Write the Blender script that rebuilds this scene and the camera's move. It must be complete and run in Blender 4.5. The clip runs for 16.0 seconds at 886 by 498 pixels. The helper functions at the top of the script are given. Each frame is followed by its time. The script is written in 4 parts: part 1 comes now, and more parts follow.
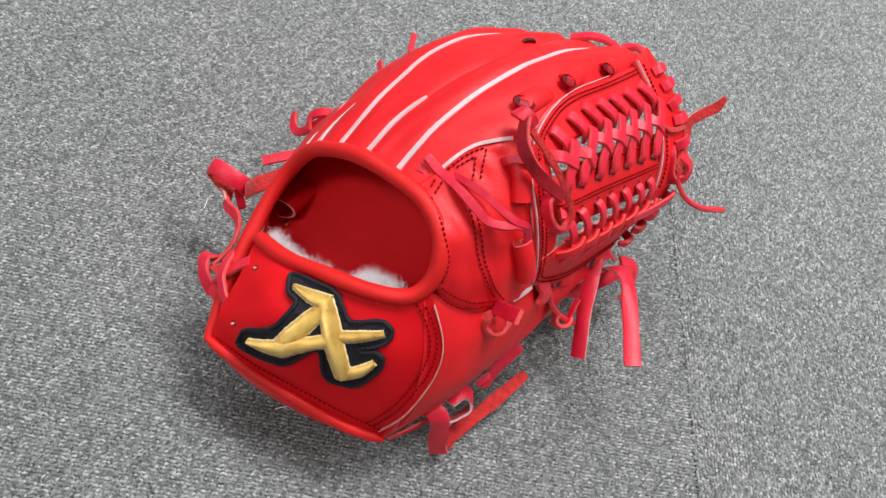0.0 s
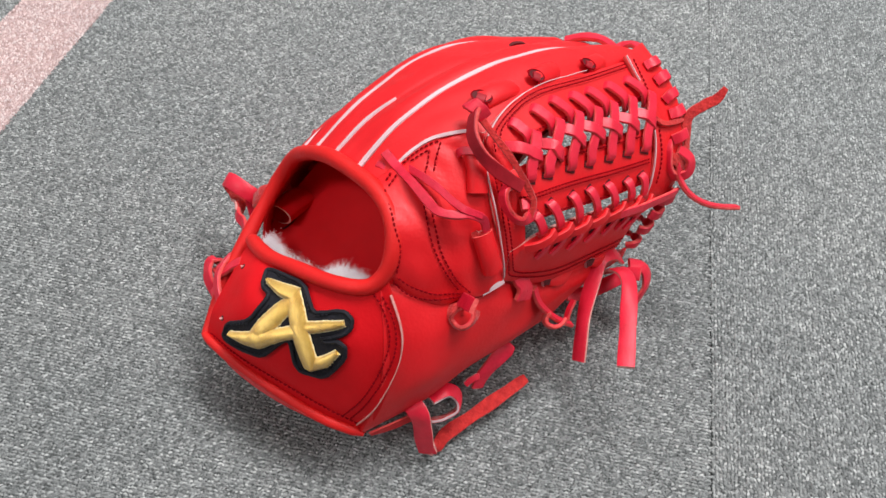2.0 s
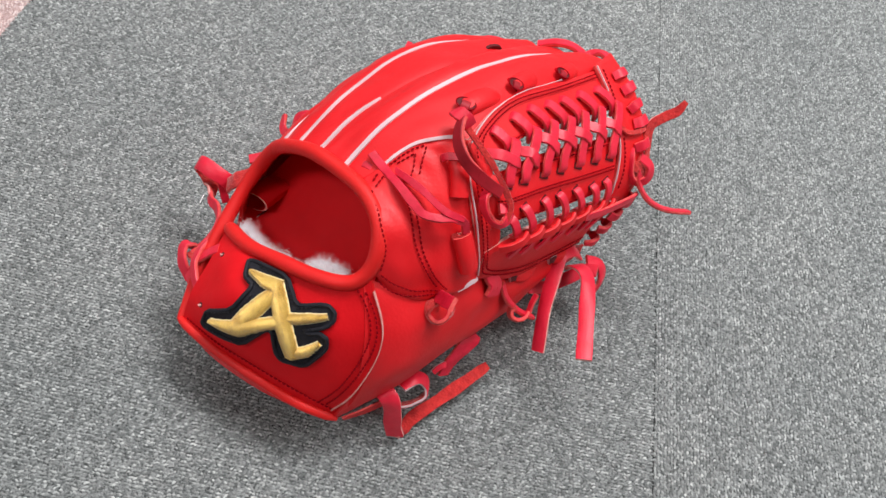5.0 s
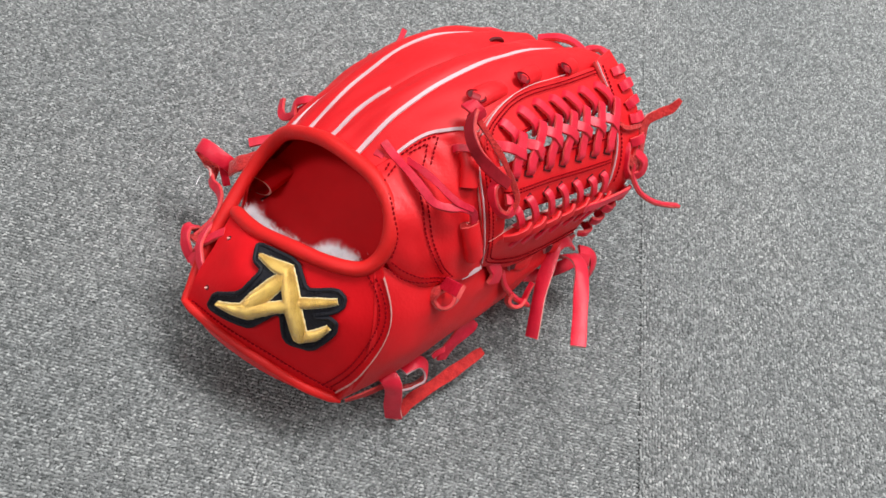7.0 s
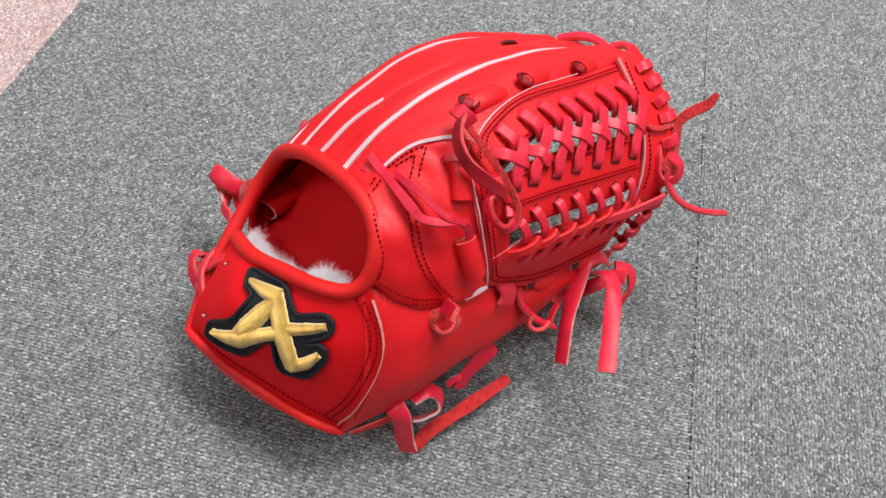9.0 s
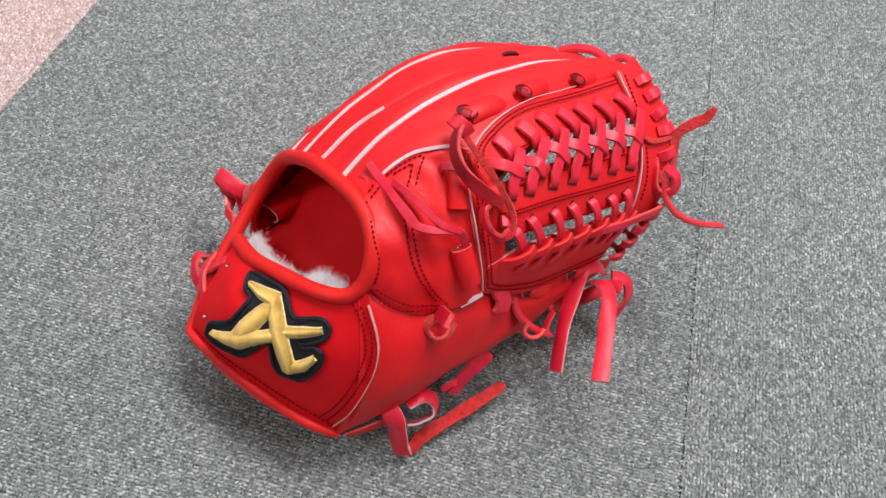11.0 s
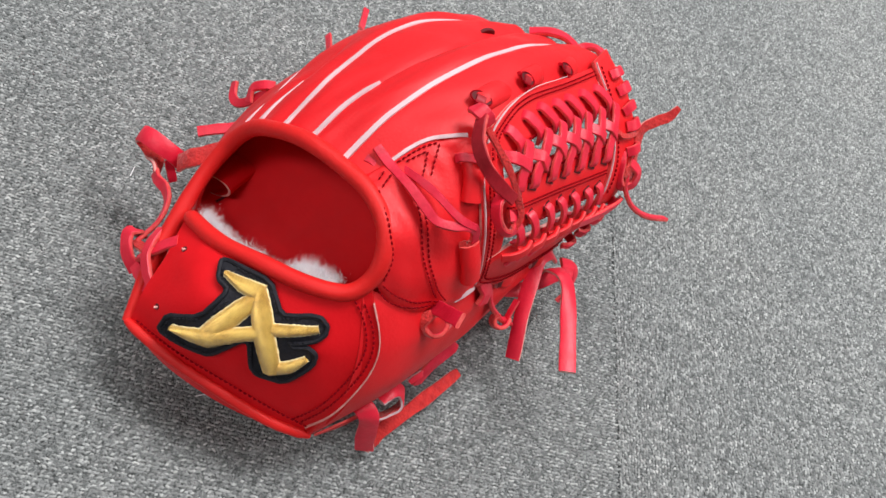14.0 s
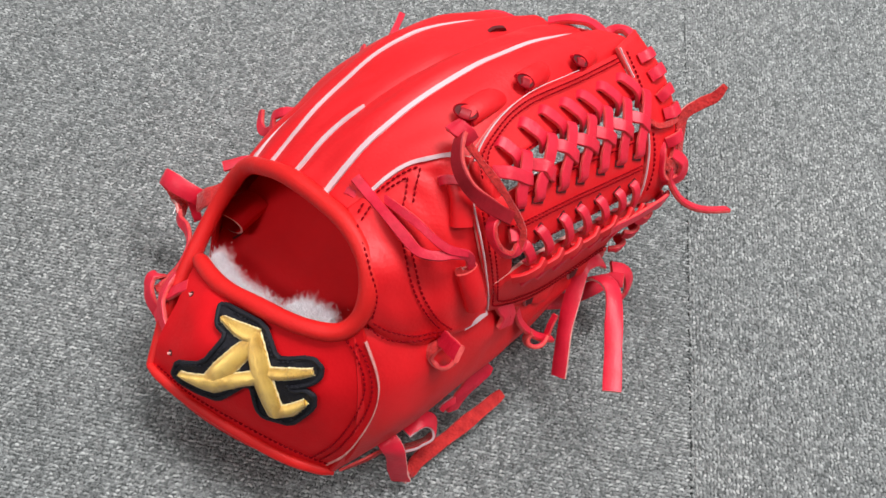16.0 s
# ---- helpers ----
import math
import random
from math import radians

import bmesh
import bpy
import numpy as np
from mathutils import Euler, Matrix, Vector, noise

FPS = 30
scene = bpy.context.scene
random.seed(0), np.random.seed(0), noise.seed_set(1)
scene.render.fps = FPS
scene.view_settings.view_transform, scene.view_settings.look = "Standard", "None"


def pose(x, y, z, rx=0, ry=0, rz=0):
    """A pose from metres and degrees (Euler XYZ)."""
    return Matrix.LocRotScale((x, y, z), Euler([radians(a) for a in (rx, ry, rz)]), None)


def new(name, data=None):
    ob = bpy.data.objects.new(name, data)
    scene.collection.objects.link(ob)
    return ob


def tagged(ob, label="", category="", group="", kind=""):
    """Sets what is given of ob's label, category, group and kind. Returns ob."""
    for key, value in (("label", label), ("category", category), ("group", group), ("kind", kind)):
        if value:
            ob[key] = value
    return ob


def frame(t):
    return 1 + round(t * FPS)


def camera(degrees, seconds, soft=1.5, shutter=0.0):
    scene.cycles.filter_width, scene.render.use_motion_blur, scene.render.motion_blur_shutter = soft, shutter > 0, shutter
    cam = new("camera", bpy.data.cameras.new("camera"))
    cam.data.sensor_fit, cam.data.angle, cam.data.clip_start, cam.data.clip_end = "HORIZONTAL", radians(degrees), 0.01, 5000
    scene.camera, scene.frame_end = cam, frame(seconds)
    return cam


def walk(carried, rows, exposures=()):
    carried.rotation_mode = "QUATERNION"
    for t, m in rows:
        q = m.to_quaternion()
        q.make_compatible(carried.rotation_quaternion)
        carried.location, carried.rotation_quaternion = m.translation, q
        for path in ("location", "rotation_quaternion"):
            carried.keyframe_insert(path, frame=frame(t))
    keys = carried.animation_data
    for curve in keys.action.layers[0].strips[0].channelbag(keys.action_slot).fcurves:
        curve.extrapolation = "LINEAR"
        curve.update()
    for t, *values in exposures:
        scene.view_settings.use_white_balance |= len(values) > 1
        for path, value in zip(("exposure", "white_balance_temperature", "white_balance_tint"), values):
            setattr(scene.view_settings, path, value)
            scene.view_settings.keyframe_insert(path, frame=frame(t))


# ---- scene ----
cam = camera(59.7, 16.0)
K = 0.9034  # model units to metres
METRES, EYE, TILT, LEAN, TURN = 0.58 * K, 0.4322 * K, -54.26, -12.18, 26.5
ROWS = [
    (0.0, 0.0, 0.0, 0.0, 0.0, 0.0, -0.0),
    (0.5, 0.0585, -0.02, -0.0145, 4.0, 1.19, 0.42),
    (1.0, 0.1073, -0.02, -0.029, 7.44, 2.38, 0.65),
    (1.5, 0.1446, -0.006, -0.0393, 9.91, 3.33, 0.7),
    (2.0, 0.1644, 0.0046, -0.0518, 11.18, 3.8, 0.62),
    (2.5, 0.1742, 0.0059, -0.0439, 11.33, 3.82, 0.43),
    (3.0, 0.1707, -0.007, -0.0412, 10.76, 3.34, 0.17),
    (3.5, 0.1628, -0.0206, -0.0359, 9.63, 2.56, -0.1),
    (4.0, 0.1542, -0.0197, -0.0278, 8.3, 1.7, -0.35),
    (6.5, 0.0722, -0.0728, -0.0129, 2.28, 0.0, -2.37),
    (7.0, 0.0719, -0.0608, -0.014, 2.15, -0.35, -2.46),
    (7.5, 0.0744, -0.0409, -0.0029, 3.07, -0.7, -2.48),
    (8.0, 0.079, -0.0351, -0.0004, 5.06, -0.34, -2.05),
    (8.5, 0.1224, -0.021, -0.0076, 8.06, 0.57, -1.3),
    (9.0, 0.1755, 0.0074, -0.0191, 10.86, 1.45, -0.74),
    (11.5, 0.1911, -0.0024, -0.0149, 11.7, 1.75, -2.14),
    (12.0, 0.1436, -0.008, -0.0177, 8.32, 1.35, -3.3),
    (12.5, 0.0999, -0.0075, -0.0185, 5.03, 0.69, -3.73),
    (13.0, 0.0586, -0.0065, -0.0061, 1.88, -0.02, -3.94),
    (13.5, 0.0103, 0.0071, 0.0077, -1.75, -1.09, -3.89),
    (14.0, -0.0138, 0.027, 0.0204, -5.31, -1.87, -4.18),
    (14.5, -0.0284, 0.0282, 0.0298, -5.75, -2.12, -3.66),
    (15.0, -0.0064, 0.0173, 0.0131, -2.4, -1.66, -2.17),
    (15.5, 0.064, -0.0105, 0.0087, 2.83, -0.65, -0.93),
    (16.0, 0.1166, 0.0716, 0.0635, 6.25, -3.99, 0.98),
]
walk(cam, [(t, pose(0.081 * K, -0.1658 * K, EYE, TILT, LEAN, TURN) @ pose(METRES * x, METRES * y, METRES * z, 90 + pitch, roll, yaw)) for t, x, y, z, yaw, pitch, roll in ROWS])
scene.view_settings.exposure = 0.0

# ---- light ----
world = bpy.data.worlds.new("room_air")
scene.world = world
world.use_nodes = True
world.node_tree.nodes["Background"].inputs["Color"].default_value = (0.9, 0.95, 1.0, 1)
world.node_tree.nodes["Background"].inputs["Strength"].default_value = 0.01


def ceiling_lamp(x, y, sx, sy, watts, turn=0):
    lamp = bpy.data.lights.new("ceiling_lamp", "AREA")
    lamp.shape, lamp.size, lamp.size_y, lamp.energy = "RECTANGLE", sx, sy, watts
    lamp.color = (0.98, 0.98, 1.0)
    ob = new("ceiling_lamp", lamp)
    ob.matrix_world = pose(x, y, 2.38, 0, 0, turn)


ceiling_lamp(0.40, 0.85, 1.3, 0.6, 68, 20)
ceiling_lamp(-1.4, 0.7, 1.2, 0.5, 19, 20)
ceiling_lamp(1.7, 0.5, 1.2, 0.5, 25, 20)
ceiling_lamp(-0.9, -1.6, 1.3, 0.6, 31, 20)


# ---- materials ----
def material(name):
    m = bpy.data.materials.new(name)
    m.use_nodes = True
    return m, m.node_tree.nodes, m.node_tree.links, m.node_tree.nodes["Principled BSDF"]


def noise_node(nodes, links, scale, detail=4.0, rough=0.6, coords=None):
    n = nodes.new("ShaderNodeTexNoise")
    n.inputs["Scale"].default_value, n.inputs["Detail"].default_value, n.inputs["Roughness"].default_value = scale, detail, rough
    if coords is None:
        coords = nodes.new("ShaderNodeTexCoord")
    links.new(coords.outputs["Object"], n.inputs["Vector"])
    return n


def ramp_node(nodes, links, source, stops):
    r = nodes.new("ShaderNodeValToRGB")
    e = r.color_ramp.elements
    while len(e) < len(stops):
        e.new(0.5)
    for el, (p, c) in zip(e, stops):
        el.position, el.color = p, (*c, 1)
    links.new(source, r.inputs["Fac"])
    return r


def leather(name, dark, light, rough=0.42, grain=0.12, mottle=26, sheen=0.0, gloss_level=0.36):
    """Dyed leather: mottled dye at a coarse scale, pebble grain and fine pores in the relief."""
    m, nodes, links, bsdf = material(name)
    coords = nodes.new("ShaderNodeTexCoord")
    big = noise_node(nodes, links, mottle, 5, 0.62, coords)
    col = ramp_node(nodes, links, big.outputs["Fac"], [(0.3, dark), (0.72, light)])
    links.new(col.outputs["Color"], bsdf.inputs["Base Color"])
    fine = noise_node(nodes, links, 900, 3, 0.6, coords)
    cells = nodes.new("ShaderNodeTexVoronoi")
    cells.inputs["Scale"].default_value = 620
    links.new(coords.outputs["Object"], cells.inputs["Vector"])
    mix = nodes.new("ShaderNodeMath")
    mix.operation = "ADD"
    links.new(fine.outputs["Fac"], mix.inputs[0])
    links.new(cells.outputs["Distance"], mix.inputs[1])
    wrinkle = noise_node(nodes, links, 70, 6, 0.7, coords)
    add = nodes.new("ShaderNodeMath")
    add.operation = "MULTIPLY_ADD"
    links.new(wrinkle.outputs["Fac"], add.inputs[0])
    add.inputs[1].default_value = 1.3
    links.new(mix.outputs[0], add.inputs[2])
    bump = nodes.new("ShaderNodeBump")
    bump.inputs["Strength"].default_value, bump.inputs["Distance"].default_value = grain, 0.0006
    links.new(add.outputs[0], bump.inputs["Height"])
    links.new(bump.outputs["Normal"], bsdf.inputs["Normal"])
    gloss = ramp_node(nodes, links, wrinkle.outputs["Fac"], [(0.3, (rough - 0.06,) * 3), (0.75, (rough + 0.1,) * 3)])
    links.new(gloss.outputs["Color"], bsdf.inputs["Roughness"])
    bsdf.inputs["Specular IOR Level"].default_value = gloss_level
    bsdf.inputs["Sheen Weight"].default_value = sheen
    return m


RED = leather("red_leather", (0.65, 0.004, 0.008), (0.78, 0.008, 0.014), rough=0.50, grain=0.14, gloss_level=0.40)
DEEP = leather("red_palm_leather", (0.54, 0.005, 0.007), (0.66, 0.008, 0.010), rough=0.45, grain=0.07)
MATTE = leather("red_matte_leather", (0.60, 0.004, 0.008), (0.75, 0.007, 0.013), rough=0.58, grain=0.12, gloss_level=0.14)
LINING = leather("red_lining_leather", (0.62, 0.004, 0.008), (0.74, 0.007, 0.012), rough=0.6, grain=0.08, gloss_level=0.15)
LACE = leather("red_lace_leather", (0.62, 0.008, 0.030), (0.80, 0.018, 0.050), rough=0.42, grain=0.14, mottle=90, gloss_level=0.45)
CRIMSON = leather("crimson_lace_leather", (0.54, 0.006, 0.026), (0.76, 0.016, 0.052), rough=0.48, grain=0.18, mottle=150)
# darker copy of the lace red, with shade put into its colour
SHADED_LACE = leather("shaded_red_lace_leather", (0.28, 0.003, 0.010), (0.42, 0.006, 0.018), rough=0.55, grain=0.15, mottle=150)
SUEDE = leather("red_suede", (0.38, 0.008, 0.010), (0.66, 0.030, 0.026), rough=0.85, grain=0.7, mottle=220, sheen=0.2)
BIND = leather("red_binding_leather", (0.62, 0.008, 0.008), (0.76, 0.014, 0.012), rough=0.52, grain=0.16, gloss_level=0.32)
WELT = leather("white_welt_leather", (0.60, 0.40, 0.42), (0.74, 0.53, 0.55), rough=0.45, grain=0.1)
RAW = leather("pale_cut_leather", (0.60, 0.20, 0.18), (0.78, 0.42, 0.38), rough=0.8, grain=0.4, mottle=300)
EDGE = leather("red_cut_leather", (0.62, 0.040, 0.040), (0.76, 0.11, 0.10), rough=0.8, grain=0.4, mottle=300)
THREAD = leather("dark_red_thread", (0.20, 0.001, 0.005), (0.29, 0.002, 0.008), rough=0.8, grain=0.3, mottle=500, gloss_level=0.05)
# dark red: shade inside holes put into the colour; the lining seam too
HOLE = leather("hole_shade_and_seam", (0.07, 0.006, 0.008), (0.12, 0.010, 0.012), rough=0.8)
BLACK = leather("black_patch_leather", (0.009, 0.009, 0.013), (0.018, 0.017, 0.023), rough=0.6, grain=0.4, mottle=200, gloss_level=0.22)


def gold_thread():
    m, nodes, links, bsdf = material("gold_embroidery_thread")
    coords = nodes.new("ShaderNodeTexCoord")
    big = noise_node(nodes, links, 130, 4, 0.6, coords)
    wave = nodes.new("ShaderNodeTexWave")
    wave.wave_type, wave.bands_direction = "BANDS", "DIAGONAL"
    wave.inputs["Scale"].default_value, wave.inputs["Distortion"].default_value = 700, 2.0
    wave.inputs["Detail"].default_value, wave.inputs["Detail Scale"].default_value = 2, 1.5
    links.new(coords.outputs["Object"], wave.inputs["Vector"])
    both = nodes.new("ShaderNodeMath")
    both.operation = "MULTIPLY_ADD"
    links.new(wave.outputs["Fac"], both.inputs[0])
    both.inputs[1].default_value = 0.45
    links.new(big.outputs["Fac"], both.inputs[2])
    # thread tones, with bright highlights and orange shading put into the colour
    col = ramp_node(nodes, links, both.outputs[0], [(0.42, (0.36, 0.14, 0.009)), (0.66, (0.80, 0.42, 0.036)), (0.95, (1.0, 0.70, 0.18))])
    links.new(col.outputs["Color"], bsdf.inputs["Base Color"])
    bump = nodes.new("ShaderNodeBump")
    bump.inputs["Strength"].default_value, bump.inputs["Distance"].default_value = 0.8, 0.0004
    links.new(wave.outputs["Fac"], bump.inputs["Height"])
    links.new(bump.outputs["Normal"], bsdf.inputs["Normal"])
    bsdf.inputs["Metallic"].default_value = 0.3
    bsdf.inputs["Roughness"].default_value = 0.36
    bsdf.inputs["Sheen Weight"].default_value = 0.3
    return m


GOLD = gold_thread()
PALE_GOLD = leather("pale_gold_thread", (0.78, 0.56, 0.20), (1.0, 0.90, 0.62), rough=0.45, grain=0.3, mottle=700)


def fleece():
    m, nodes, links, bsdf = material("white_fleece")
    n = noise_node(nodes, links, 300, 3)
    col = ramp_node(nodes, links, n.outputs["Fac"], [(0.3, (0.90, 0.84, 0.86)), (0.7, (0.97, 0.94, 0.95))])
    links.new(col.outputs["Color"], bsdf.inputs["Base Color"])
    bsdf.inputs["Roughness"].default_value = 0.9
    bsdf.inputs["Sheen Weight"].default_value = 0.5
    return m


FLEECE = fleece()


def carpet(name, dark, middle, light):
    """Looped-pile carpet: yarn loops of mixed tones in wavering rows, small relief, faint soiling."""
    m, nodes, links, bsdf = material(name)
    coords = nodes.new("ShaderNodeTexCoord")
    warp = noise_node(nodes, links, 170, 2, 0.5, coords)
    shift = nodes.new("ShaderNodeMixRGB")
    shift.blend_type, shift.inputs["Fac"].default_value = "ADD", 0.006
    links.new(coords.outputs["Object"], shift.inputs["Color1"])
    links.new(warp.outputs["Color"], shift.inputs["Color2"])
    stretch = nodes.new("ShaderNodeMapping")
    stretch.inputs["Scale"].default_value = (1.35, 0.8, 1.0)
    links.new(shift.outputs["Color"], stretch.inputs["Vector"])
    loops = nodes.new("ShaderNodeTexVoronoi")
    loops.inputs["Scale"].default_value = 800
    links.new(stretch.outputs["Vector"], loops.inputs["Vector"])
    tint = nodes.new("ShaderNodeSeparateColor")
    links.new(loops.outputs["Color"], tint.inputs["Color"])
    yarn = noise_node(nodes, links, 1200, 3, 0.7, coords)
    both = nodes.new("ShaderNodeMath")
    both.operation = "MULTIPLY_ADD"
    links.new(yarn.outputs["Fac"], both.inputs[0])
    both.inputs[1].default_value = 0.9
    half = nodes.new("ShaderNodeMath")
    half.operation = "MULTIPLY_ADD"
    links.new(tint.outputs["Red"], half.inputs[0])
    half.inputs[1].default_value, half.inputs[2].default_value = 0.55, -0.22
    links.new(half.outputs[0], both.inputs[2])
    col = ramp_node(nodes, links, both.outputs[0], [(0.18, dark), (0.5, middle), (0.85, light)])
    patch_noise = noise_node(nodes, links, 6, 5, 0.65, coords)
    tone = ramp_node(nodes, links, patch_noise.outputs["Fac"], [(0.3, (0.90, 0.92, 0.92)), (0.7, (1.0, 1.0, 1.0))])
    mul = nodes.new("ShaderNodeMixRGB")
    mul.blend_type, mul.inputs["Fac"].default_value = "MULTIPLY", 1.0
    links.new(col.outputs["Color"], mul.inputs["Color1"])
    links.new(tone.outputs["Color"], mul.inputs["Color2"])
    links.new(mul.outputs["Color"], bsdf.inputs["Base Color"])
    bsdf.inputs["Roughness"].default_value = 0.9
    bsdf.inputs["Specular IOR Level"].default_value = 0.25
    bump = nodes.new("ShaderNodeBump")
    bump.invert = True
    bump.inputs["Strength"].default_value, bump.inputs["Distance"].default_value = 1.0, 0.0012
    links.new(loops.outputs["Distance"], bump.inputs["Height"])
    links.new(bump.outputs["Normal"], bsdf.inputs["Normal"])
    return m


GREY = carpet("grey_loop_carpet", (0.055, 0.058, 0.057), (0.172, 0.177, 0.173), (0.345, 0.351, 0.345))
PINK = carpet("pink_loop_carpet", (0.36, 0.23, 0.21), (0.52, 0.36, 0.34), (0.70, 0.54, 0.52))


def yarn_loops(name, stops):
    """Single yarn loops, each with its own shade of the heathered mix."""
    m, nodes, links, bsdf = material(name)
    geo = nodes.new("ShaderNodeNewGeometry")
    coords = nodes.new("ShaderNodeTexCoord")
    col = ramp_node(nodes, links, geo.outputs["Random Per Island"], stops)
    soil = noise_node(nodes, links, 7, 5, 0.65, coords)
    tone = ramp_node(nodes, links, soil.outputs["Fac"], [(0.3, (0.84, 0.86, 0.87)), (0.7, (1.0, 1.0, 1.0))])
    mul = nodes.new("ShaderNodeMixRGB")
    mul.blend_type, mul.inputs["Fac"].default_value = "MULTIPLY", 1.0
    links.new(col.outputs["Color"], mul.inputs["Color1"])
    links.new(tone.outputs["Color"], mul.inputs["Color2"])
    clump = noise_node(nodes, links, 190, 3, 0.6, coords)
    tuft = ramp_node(nodes, links, clump.outputs["Fac"], [(0.32, (0.74, 0.75, 0.75)), (0.62, (1.0, 1.0, 0.99))])
    twice = nodes.new("ShaderNodeMixRGB")
    twice.blend_type, twice.inputs["Fac"].default_value = "MULTIPLY", 1.0
    links.new(mul.outputs["Color"], twice.inputs["Color1"])
    links.new(tuft.outputs["Color"], twice.inputs["Color2"])
    links.new(twice.outputs["Color"], bsdf.inputs["Base Color"])
    bsdf.inputs["Roughness"].default_value = 0.75
    bsdf.inputs["Specular IOR Level"].default_value = 0.3
    return m


GREY_YARN = yarn_loops("grey_yarn_loops", [(0.0, (0.160, 0.165, 0.162)), (0.35, (0.277, 0.283, 0.275)), (0.7, (0.380, 0.386, 0.374)), (0.9, (0.485, 0.490, 0.475)), (1.0, (0.61, 0.61, 0.595))])
PINK_YARN = yarn_loops("pink_yarn_loops", [(0.0, (0.50, 0.34, 0.32)), (0.5, (0.68, 0.50, 0.48)), (1.0, (0.86, 0.72, 0.70))])


def paint(name, colour):
    m, nodes, links, bsdf = material(name)
    n = noise_node(nodes, links, 3, 5)
    c = ramp_node(nodes, links, n.outputs["Fac"], [(0.3, [v * 0.94 for v in colour]), (0.7, colour)])
    links.new(c.outputs["Color"], bsdf.inputs["Base Color"])
    bsdf.inputs["Roughness"].default_value = 0.8
    return m


WALL = paint("white_wall_paint", (0.52, 0.52, 0.52))

# ---- curves and surfaces ----
def curve(points, n, even=True):
    """n places along a smooth curve through the points, evenly spaced or evenly between the points."""
    p = np.array(points, float)
    if len(p) == 2:
        return p[0] + np.linspace(0, 1, n)[:, None] * (p[1] - p[0])
    q = np.vstack([2 * p[0] - p[1], p, 2 * p[-1] - p[-2]])
    fine = []
    for i in range(len(p) - 1):
        a, b, c, d = q[i:i + 4]
        t = np.linspace(0, 1, 24, endpoint=False)[:, None]
        fine.append(0.5 * (2 * b + (c - a) * t + (2 * a - 5 * b + 4 * c - d) * t ** 2 + (3 * b - a - 3 * c + d) * t ** 3))
    fine = np.vstack(fine + [p[-1:]])
    s = np.r_[0, np.cumsum(np.linalg.norm(np.diff(fine, axis=0), axis=1))] if even else np.arange(len(fine), dtype=float)
    at = np.linspace(0, s[-1], n)
    return np.stack([np.interp(at, s, fine[:, k]) for k in range(fine.shape[1])], 1)


def unit(a):
    a = np.asarray(a, float)
    return a / (np.linalg.norm(a, axis=-1, keepdims=True) + 1e-12)


class Surface:
    """A sheet drawn through a few guide curves; u runs along them, v from the first to the last."""

    def __init__(self, guides, nu=60, nv=60, puff=None, flip=False):
        self.sign = -1.0 if flip else 1.0
        rows = np.stack([curve(g, nu) for g in guides])
        self.p = np.stack([curve(rows[:, i], nv, False) for i in range(nu)], 1)
        self.nv, self.nu = nv, nu
        if puff:
            v, u = np.meshgrid(np.linspace(0, 1, nv), np.linspace(0, 1, nu), indexing="ij")
            self.p = self.p + self.normals() * puff(u, v)[..., None]
        self.n = self.normals()

    def normals(self):
        return self.sign * unit(np.cross(np.gradient(self.p, axis=1), np.gradient(self.p, axis=0)))

    def mix(self, grid, u, v):
        x, y = u * (self.nu - 1), v * (self.nv - 1)
        i, j = int(min(max(x, 0), self.nu - 2)), int(min(max(y, 0), self.nv - 2))
        a, b = x - i, y - j
        return (grid[j, i] * (1 - a) + grid[j, i + 1] * a) * (1 - b) + (grid[j + 1, i] * (1 - a) + grid[j + 1, i + 1] * a) * b

    def at(self, u, v, h=0.0):
        return self.mix(self.p, u, v) + h * self.up(u, v)

    def up(self, u, v):
        return unit(self.mix(self.n, min(max(u, 0), 1), min(max(v, 0), 1)))


def sag(u, v):
    """Slight unevenness of hand-shaped leather."""
    return 0.00035 * (np.sin(9 * u + 4 * v) + np.sin(17 * v - 6 * u + 1) + 0.6 * np.sin(31 * u + 11 * v) + 0.5 * np.sin(26 * v + 19 * u))


# The back of the hand and the four fingers: guides run from the wrist opening to the finger tips.
BACK = Surface([
    [(.034, .072, .149), (.040, .102, .164), (.051, .125, .169), (.058, .165, .165), (.072, .215, .153), (.084, .256, .144)],
    [(.002, .077, .146), (.009, .108, .161), (.021, .146, .169), (.036, .190, .164), (.048, .225, .152), (.058, .254, .138)],
    [(-.0175, .0815, .1420), (-.0135, .1050, .1500), (-0.0043, 0.1331, 0.1564), (0.0096, 0.1717, 0.1576), (0.0238, 0.2245, 0.1405), (.038, .258, .129)],
    [(-.0340, .0850, .1330), (-.0320, .1100, .1400), (-.028, .145, .143), (-.022, .180, .144), (-0.0070, 0.2160, 0.1383), (.018, .258, .122)],
    [(-.0490, .0890, .1195), (-.0475, .1120, .1240), (-.043, .140, .128), (-.042, .180, .124), (-.028, .230, .114), (-.012, .264, .100)],
    [(-.0580, .0870, .1050), (-.0600, .1180, .1040), (-.060, .168, .099), (-.053, .220, .086), (-.040, .264, .072)],
    [(-.062, .068, .086), (-.083, .110, .055), (-.087, .165, .048), (-.079, .220, .044), (-.060, .266, .046)],
    [(-.060, .050, .052), (-.080, .105, .012), (-.084, .165, .006), (-.075, .220, .008), (-.056, .262, .016)],
], 70, 141, lambda u, v: np.where(v < 5 / 7, 1, 0) * (0.0014 + 0.0042 * u) * np.abs(np.sin(7 * math.pi * v)) ** 0.65 + sag(u, v * 3))

